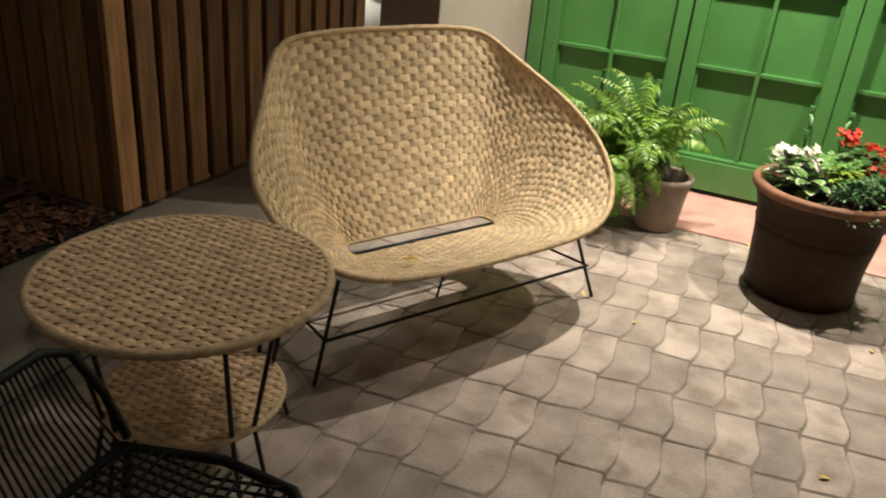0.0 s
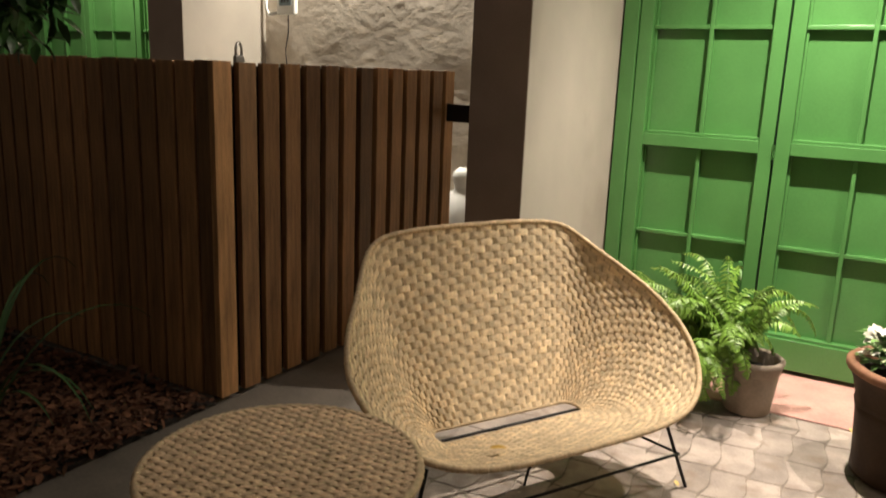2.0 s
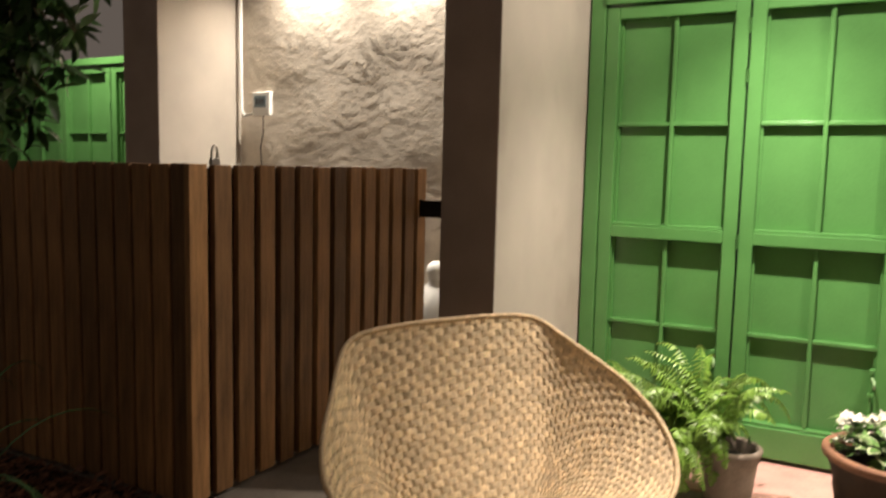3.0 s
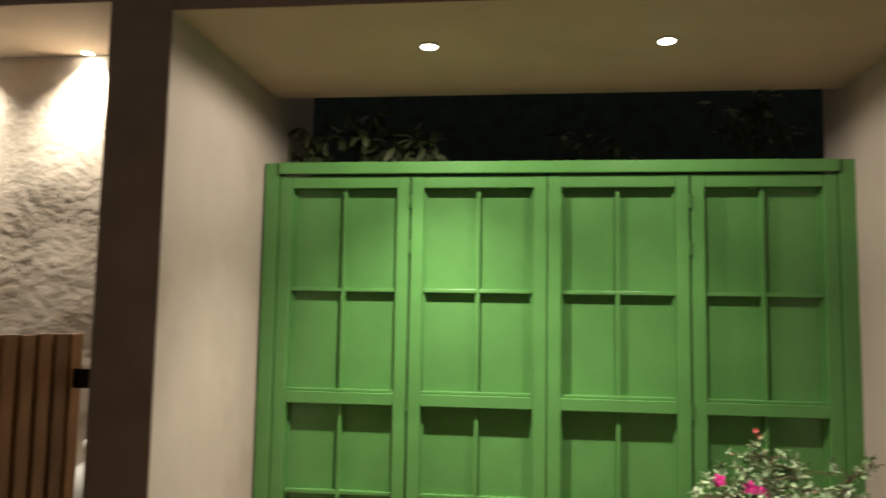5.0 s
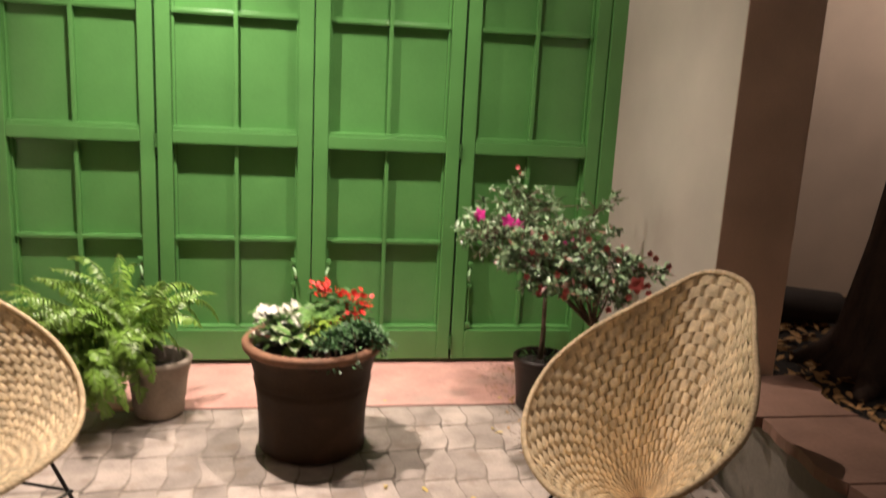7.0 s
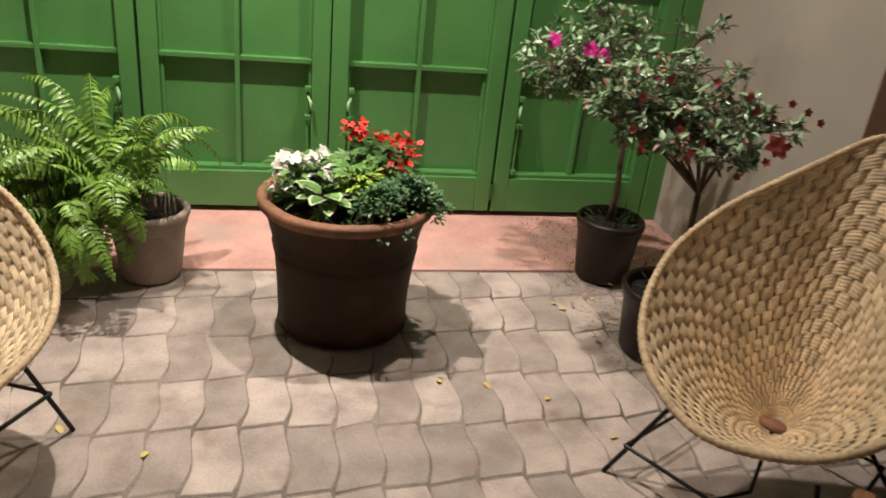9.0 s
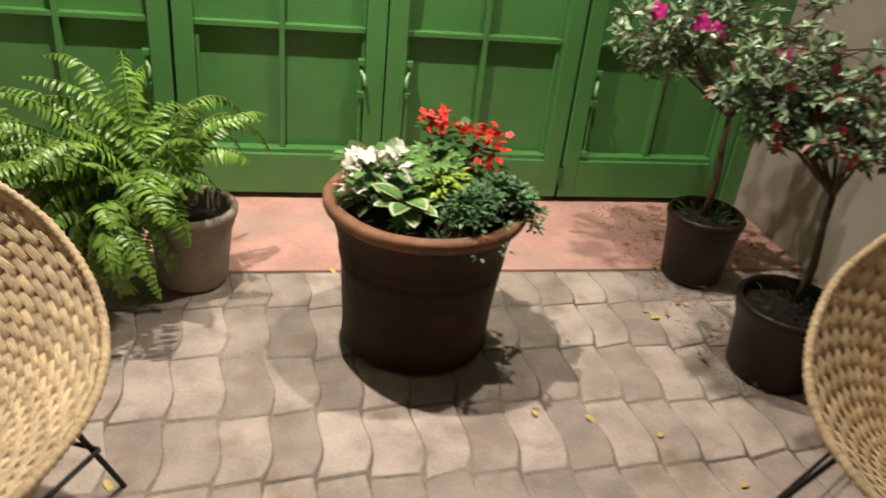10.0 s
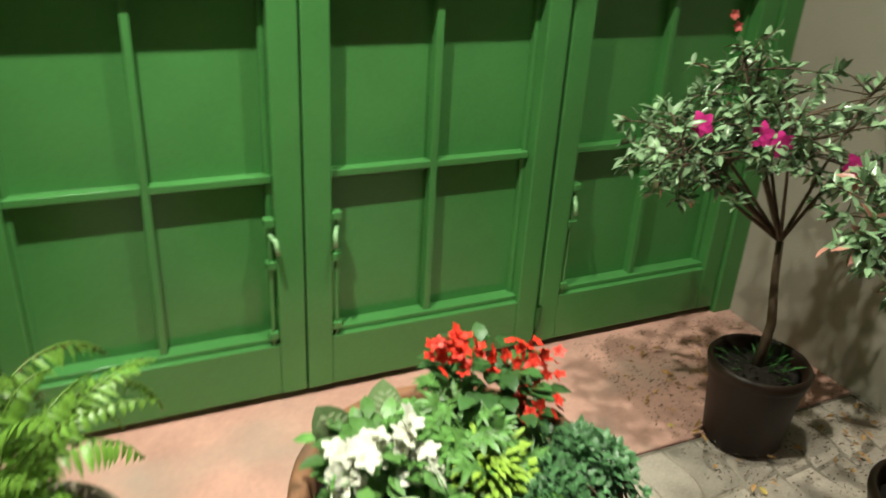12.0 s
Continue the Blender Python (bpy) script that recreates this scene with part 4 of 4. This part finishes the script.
        raw("leaf", V, F, CALATHEA, ob, "", True)
        V, F = [], []
        for s in range(8):
            for sg in (-1, 1):
                c = Vector((dx * 0.5, -0.007, 0.03)) + way.normalized() * (0.013 * s)
                blade(V, F, c, Vector((sg, -0.05, 0)) + way * 0.6, face, 0.042 * math.sin(0.4 + s * 0.33), 0.007, 0.0, 0.0)
        raw("stripe", V, F, CREAMLEAF, ob, "cream stripes", True)
    # trailing small-leaved plant
    ob = thing("trailing_plant", (cx + 0.155, cy - 0.085, cz + 0.015), "dark green small-leaved plant trailing over the rim", "plant")
    V, F, stems = [], [], bmesh.new()
    for k in range(75):
        a = rnd.choice((rnd.uniform(-2.6, 0.6), rnd.gauss(-1.95, 0.2), rnd.gauss(0.25, 0.25), rnd.gauss(-0.6, 0.2)))
        reach, fall = rnd.uniform(0.05, 0.17), 0.12
        if k % 4 == 0:
            a, reach, fall = rnd.gauss(-2.1, 0.22), rnd.uniform(0.2, 0.265), 0.05
        elif k % 4 == 1:
            a, reach = rnd.gauss(0.5, 0.35), rnd.uniform(0.12, 0.22)
        pts = []
        for s in range(7):
            t = s / 6
            pts.append(Vector((math.cos(a) * reach * t, math.sin(a) * reach * t * 0.8, 0.06 + 0.05 * math.sin(t * 2.2) - fall * t * t * (reach / 0.2) - (0.06 * t ** 6 if k % 4 == 0 else 0))))
        tube([tuple(p) for p in pts], 0.0015, 4, stems)
        for p in pts[1:]:
            for q in range(7):
                v = Vector((rnd.gauss(0, 1), rnd.gauss(0, 1), rnd.gauss(0.5, 0.6))).normalized()
                blade(V, F, p + v * 0.012, v, (0, 0, 1), rnd.uniform(0.013, 0.026), 0.012, 0.2, 0.15)
    part("stem", stems, TWIG, ob)
    raw("foliage", V, F, SPRIG, ob, "", True)


planter_plants()


# ---- tree bed to the east ----
structure("planter_wall", box(1.95, 2.2, -1.5, 3.195, -0.044, 0.37, 0.008), CONCRETE, "grey concrete wall of a raised tree bed", "wall")
structure("bed_soil", box(2.2, 6.9, -1.5, 4.7, -0.044, 0.36), SOIL, "dark soil of the tree bed", "ground")
rc = random.Random(4)
yy = 3.19
while yy > -1.4:
    ln = rc.uniform(0.38, 0.6)
    bm = bmesh.new()
    outline = []
    for k in range(9):
        outline.append((1.895 + rc.uniform(-0.02, 0.03), yy - 0.006 - (ln - 0.012) * k / 8))
    for k in range(9):
        outline.append((2.33 + rc.uniform(-0.03, 0.03), yy - ln + 0.006 + (ln - 0.012) * k / 8))
    lo = [bm.verts.new((x, y, 0.372)) for x, y in outline]
    hi = [bm.verts.new((x, y, 0.415 + rc.uniform(-0.002, 0.002))) for x, y in outline]
    bm.faces.new(hi[::-1])
    bm.faces.new(lo)
    for k in range(len(outline)):
        j = (k + 1) % len(outline)
        bm.faces.new((lo[k], hi[k], hi[j], lo[j]))
    bmesh.ops.recalc_face_normals(bm, faces=bm.faces)
    structure("capstone", bm, CAP, "reddish rough-edged flagstone capping the tree bed", "stone")
    yy -= ln


def litter(name, count, x0, x1, y0, y1, z, material, size, label, seed):
    rnd = random.Random(seed)
    V, F = [], []
    for _ in range(count):
        a = rnd.uniform(0, 6.28)
        blade(V, F, (rnd.uniform(x0, x1), rnd.uniform(y0, y1), z + rnd.uniform(0, 0.025)), (math.cos(a), math.sin(a), rnd.uniform(-0.25, 0.3)), (rnd.gauss(0, 0.4), rnd.gauss(0, 0.4), 1), size * rnd.uniform(0.6, 1.3), size * rnd.uniform(0.3, 0.5), rnd.uniform(-0.2, 0.4), 0.2)
    return tagged(raw(name, V, F, material, None, label), label, "leaf litter", kind="stuff")


litter("leaf_litter", 4200, 2.3, 5.2, 0.5, 4.65, 0.362, DRYLEAF, 0.07, "brown and ochre dry leaves over the tree bed", 2)

litter("leaf_litter", 150, 1.15, 1.88, 3.25, 4.35, 0.008, DRYLEAF, 0.028, "small brown leaves littered round the plastic pots", 6)
litter("dirt_crumbs", 2600, 1.14, 1.89, 3.1, 4.42, 0.004, DIRT, 0.01, "fine brown dirt scattered on the floor by the pots", 16)
for wx, wy, wz in ((1.368, 3.825, 0.245), (1.365, 3.235, 0.23), (1.62, 3.45, 0.006)):
    weed = thing("weed", (wx, wy, wz), "small green weeds sprouting at the pot", "weed")
    rw = random.Random(int(wx * 100 + wy * 10))
    V, F = [], []
    for _ in range(60):
        a, r = rw.uniform(0, 6.28), rw.uniform(0.01, 0.1)
        blade(V, F, (r * math.cos(a), r * math.sin(a), rw.uniform(0, 0.03)), (math.cos(a) * 0.4, math.sin(a) * 0.4, rw.uniform(0.2, 1)), (0, 0, 1) if rw.random() < 0.5 else (1, 0, 0.3), rw.uniform(0.02, 0.05), rw.uniform(0.006, 0.013), 0.4, 0.1)
    raw("foliage", V, F, DARKLEAF, weed, "", True)

tree = thing("tree", (2.93, 3.3, 0.36), "dark rough tree trunk rising from the raised bed", "tree")
bm = tube([(0, 0, -0.1), (0.02, 0.01, 0.1), (0.08, 0.02, 0.6), (0.16, 0.02, 1.3), (0.26, 0.0, 2.2), (0.4, -0.1, 3.4)], [0.4, 0.3, 0.25, 0.235, 0.22, 0.19], 24)
for v in bm.verts:
    v.co += Vector((1, 1, 0)) * 0.02 * noise.noise(v.co * 7)
part("trunk", bm, BARK, tree, "", True)
for ra, rl in ((150, 0.45), (215, 0.5), (275, 0.42), (330, 0.4)):
    c, d = math.cos(math.radians(ra)), math.sin(math.radians(ra))
    part("root", tube([(0.15 * c, 0.15 * d, 0.22), (0.3 * c, 0.3 * d, 0.06), (rl * c, rl * d, -0.01)], [0.1, 0.07, 0.03], 10), BARK, tree, "", True)
stump = thing("log", (2.75, 4.1, 0.37), "dark mossy log lying in the tree bed", "log")
part("wood", tube([(-0.35, 0.1, 0.1), (0, 0.0, 0.12), (0.4, -0.05, 0.1)], [0.09, 0.105, 0.09], 14), GAPSHADE_LOGWOOD, stump, "", True)
post = thing("short_post", (2.42, 3.72, 0.36), "short weathered wooden post in the bed", "post")
part("wood", tube([(0, 0, 0), (0.01, 0.0, 0.25), (0.0, 0.01, 0.45)], [0.045, 0.042, 0.036], 10), DRYLEAF, post, "", True)

# ---- mulch bed to the west ----
structure("yard_floor", box(-9.5, -2.645, 2.35, 5.45, -0.044, 0.003), CONCRETE, "grey concrete floor behind the fence", "floor")
structure("mulch_soil", box(-9.5, -2.645, -3.9, 2.34, -0.044, 0.02), SOIL, "dark soil of the planting bed", "ground")


def mulch():
    rnd = random.Random(9)
    V, F = [], []
    for _ in range(9000):
        x = -2.64 - abs(rnd.gauss(0, 1.0))
        y = rnd.uniform(0.0, 2.32)
        a = rnd.uniform(0, 6.28)
        blade(V, F, (x, y, 0.02 + rnd.uniform(0, 0.035)), (math.cos(a), math.sin(a), rnd.uniform(-0.3, 0.4)), (rnd.gauss(0, 0.5), rnd.gauss(0, 0.5), 1), rnd.uniform(0.03, 0.08), rnd.uniform(0.012, 0.03), rnd.uniform(-0.2, 0.3), 0.1)
    return tagged(raw("bark_chips", V, F, MULCH, None, ""), "red-brown bark chips over the planting bed", "mulch", kind="stuff")


mulch()


def grass_plant():
    ob = thing("strap_leaf_plant", (-3.1, 1.5, 0.02), "arching strap-leaved plant in the mulch bed", "plant")
    rnd = random.Random(31)
    for k in range(15):
        a = rnd.uniform(0, 6.28)
        out = Vector((math.cos(a), math.sin(a), 0))
        el, ln = rnd.uniform(1.0, 1.5), rnd.uniform(0.7, 1.25)
        V, F, p = [], [], Vector((0, 0, 0))
        side = Vector((-out.y, out.x, 0))
        for s in range(13):
            t = s / 12
            w = 0.009 * (1 - t ** 3) + 0.001
            V.extend((p + side * w, p - Vector((0, 0, 0.004)), p - side * w))
            e = el - 2.2 * t * t
            p = p + (out * math.cos(e) + Vector((0, 0, 1)) * math.sin(e)) * (ln / 12)
        for s in range(12):
            for q in range(2):
                b = s * 3 + q
                F.append((b, b + 1, b + 4, b + 3))
        raw("leaf", V, F, DARKLEAF, ob, "", True)


grass_plant()


def leafy_mass(name, at, label, centres, count, size, material, seed, trunk=None):
    rnd = random.Random(seed)
    ob = thing(name, at, label, "tree")
    if trunk:
        part("trunk", tube(trunk, [0.05, 0.04, 0.03, 0.02][:len(trunk)], 10), BARK, ob, "", True)
    V, F, twigs = [], [], bmesh.new()
    for c, r in centres:
        c = Vector(c)
        for _ in range(int(count)):
            d = Vector((rnd.gauss(0, 1), rnd.gauss(0, 1), rnd.gauss(0, 1))).normalized() * (r * rnd.random() ** 0.45)
            q = c + d
            tube([tuple(c + d * 0.4), tuple(q)], 0.003, 4, twigs)
            for s in range(6):
                v = Vector((rnd.gauss(0, 1), rnd.gauss(0, 1), rnd.gauss(-0.3, 0.8))).normalized()
                blade(V, F, q + v * 0.02, v, (rnd.gauss(0, 0.4), rnd.gauss(0, 0.4), 1), size * rnd.uniform(0.7, 1.2), size * 0.38, 0.3, 0.1)
    tagged(part("twigwork", twigs, TWIG, ob), kind="stuff")
    raw("crown", V, F, material, ob, "", True)
    return ob


leafy_mass("young_tree", (-3.3, 1.6, 0.02), "dark leafy young tree over the fence", [((0.35, 0.0, 1.8), 0.24), ((0.55, 0.0, 2.02), 0.28), ((0.2, 0.05, 2.1), 0.35), ((0.75, -0.05, 2.2), 0.25)], 60, 0.1, DARKLEAF, 41, [(0, 0, -0.03), (0.02, 0.02, 0.7), (-0.05, 0.05, 1.4), (-0.1, 0.05, 2.0)])
leafy_mass("tree_behind_gate", (-1.0, 5.3, -0.04), "pale leaves of a tree in the dark above the gate", [((-0.35, -0.35, 2.85), 0.2), ((0.0, -0.3, 3.0), 0.2), ((0.35, -0.25, 2.92), 0.16), ((1.6, 0.7, 3.0), 0.4), ((2.6, 0.0, 3.1), 0.3)], 22, 0.12, NIGHTLEAF, 44, [(0, 0.5, 0), (0, 0.45, 1.0), (0.1, 0.4, 2.0), (0.2, 0.3, 2.8)])

# added sheet that blocks the world glow, so the sky above the gate is dark
hedge = structure("night_backdrop", box(-4.5, 4.5, 8.0, 8.4, -0.044, 7.0), NIGHTGAP, "dark sheet added behind the gate in place of the night sky", "hedge")
# ---- fallen yellow leaves ----
rl = random.Random(77)
for x, y, z, a in ((-1.07, 2.125, 0.338, 40), (-0.648, 2.81, 0.352, 100)):
    V, F = [], []
    oval(V, F, (0, 0, 0), (1, 0, 0.1), (0, 0, 1), 0.06, 0.028, 0.1, 0.15)
    f = tagged(raw("fallen_leaf", V, F, DRYYELLOW), "curled ochre leaf fallen on the loveseat", "leaf", "fallen leaves")
    f.matrix_world = pose(x, y, z, 0, 0, a)
me = flower_mesh("leaf_data", 0.038, 1, YELLOW, 0.05)
for x, y in [(0.522, 3.056), (1.119, 3.532), (1.07, 3.568), (0.669, 3.053), (-0.071, 3.872), (-0.02, 3.88), (0.348, 2.152), (-0.35, 2.75), (1.25, 3.6), (1.2, 3.95), (0.95, 3.95), (-0.6, 2.9), (1.0, 2.75), (0.85, 2.95), (0.6, 3.93)]:
    f = tagged(new("fallen_leaf", me), "small yellow fallen leaf on the paving", "leaf", "fallen leaves")
    f.matrix_world = pose(x, y, 0.007, rl.uniform(-8, 8), rl.uniform(-8, 8), rl.uniform(0, 360))

# ---- pavers ----
PX, PY, LEFT = 0.1325, 0.259, -1.826
ROWS = [3.863, 3.639] + [3.639 - PY * k for k in range(1, 24)]
COLS = 28
rp = random.Random(12)
SHIFT = [[rp.uniform(-0.009, 0.009) + 0.008 * math.sin(r * 1.1 + c * 0.35) for c in range(COLS + 1)] for r in range(len(ROWS) + 1)]
STEP = [[rp.uniform(-0.008, 0.008) for c in range(COLS + 1)] for r in range(len(ROWS) + 1)]


def side_line(c, r, t):
    """The wavy joint left of column c in row r, t from the row's upper to its lower end."""
    wave = 0.017 * math.sin(math.pi * t) ** 1.5 - 0.006 * math.sin(2 * math.pi * t)
    return LEFT + PX * c + SHIFT[r][c] * (1 - t) + SHIFT[r + 1][c] * t + wave


def row_line(r, c, t):
    """The joint above row r across column c."""
    if r == 0:
        return ROWS[0]
    return ROWS[r] + 0.012 * math.sin(c * 0.55 + r * 1.9) + STEP[r][c] * (1 - t) + STEP[r][c + 1] * t + 0.017 * (t - 0.5)


def paver_verts(r, c):
    """Outline points of one paver, clockwise from the upper left, with a worn shoulder."""
    g, n = rp.choice((0.0004, 0.0008, 0.0012, 0.0018)), 7
    lift, tilt = rp.uniform(-0.0015, 0.0008), rp.uniform(-0.006, 0.006)
    top = (row_line(r, c, 0), row_line(r, c, 1))
    low = (row_line(r + 1, c, 0), row_line(r + 1, c, 1))
    left = [(side_line(c, r, k / n) + g, top[0] + (low[0] - top[0]) * k / n) for k in range(n + 1)]
    right = [(side_line(c + 1, r, k / n) - g, top[1] + (low[1] - top[1]) * k / n) for k in range(n + 1)]
    for line in (left, right):
        line[0] = (line[0][0], line[0][1] - g)
        line[-1] = (line[-1][0], line[-1][1] + g)
    out = left + right[::-1]
    cx, cy = sum(p[0] for p in out) / len(out), sum(p[1] for p in out) / len(out)
    V = []
    for inset, z in ((0.0, -0.035), (0.0, -0.004), (0.002, -0.0011), (0.0065, 0.0)):
        for i, (x, y) in enumerate(out):
            corner = 0.004 if i in (0, n, n + 1, 2 * n + 1) else 0.0
            dx, dy = cx - x, cy - y
            V.append((x + math.copysign(min(abs(dx), inset + corner), dx), y + (math.copysign(inset + corner, dy) if corner else dy * inset * 5), z + lift + tilt * (x - cx)))
    return V


def paver_faces(n=16):
    F = [tuple(range(3 * n, 4 * n))]
    for b in range(3):
        for k in range(n):
            j = (k + 1) % n
            F.append((b * n + k, b * n + j, (b + 1) * n + j, (b + 1) * n + k))
    return F


paving = tagged(new("paving"), "grey-brown concrete pavers with wavy edges, laid in rows", "paving", kind="structure")
V, F, near = [], [], 0
for row in range(len(ROWS) - 1):
    for col in range(COLS):
        pts, faces = paver_verts(row, col), paver_faces()
        if row < 13 and 3 <= col < 26 and near < 300:
            raw("paver", pts, faces, PAVER, paving)
            near += 1
        else:
            k = len(V)
            V.extend(pts)
            F.extend(tuple(k + i for i in f) for f in faces)
tagged(raw("paver_field", V, F, PAVERS, paving), kind="stuff")
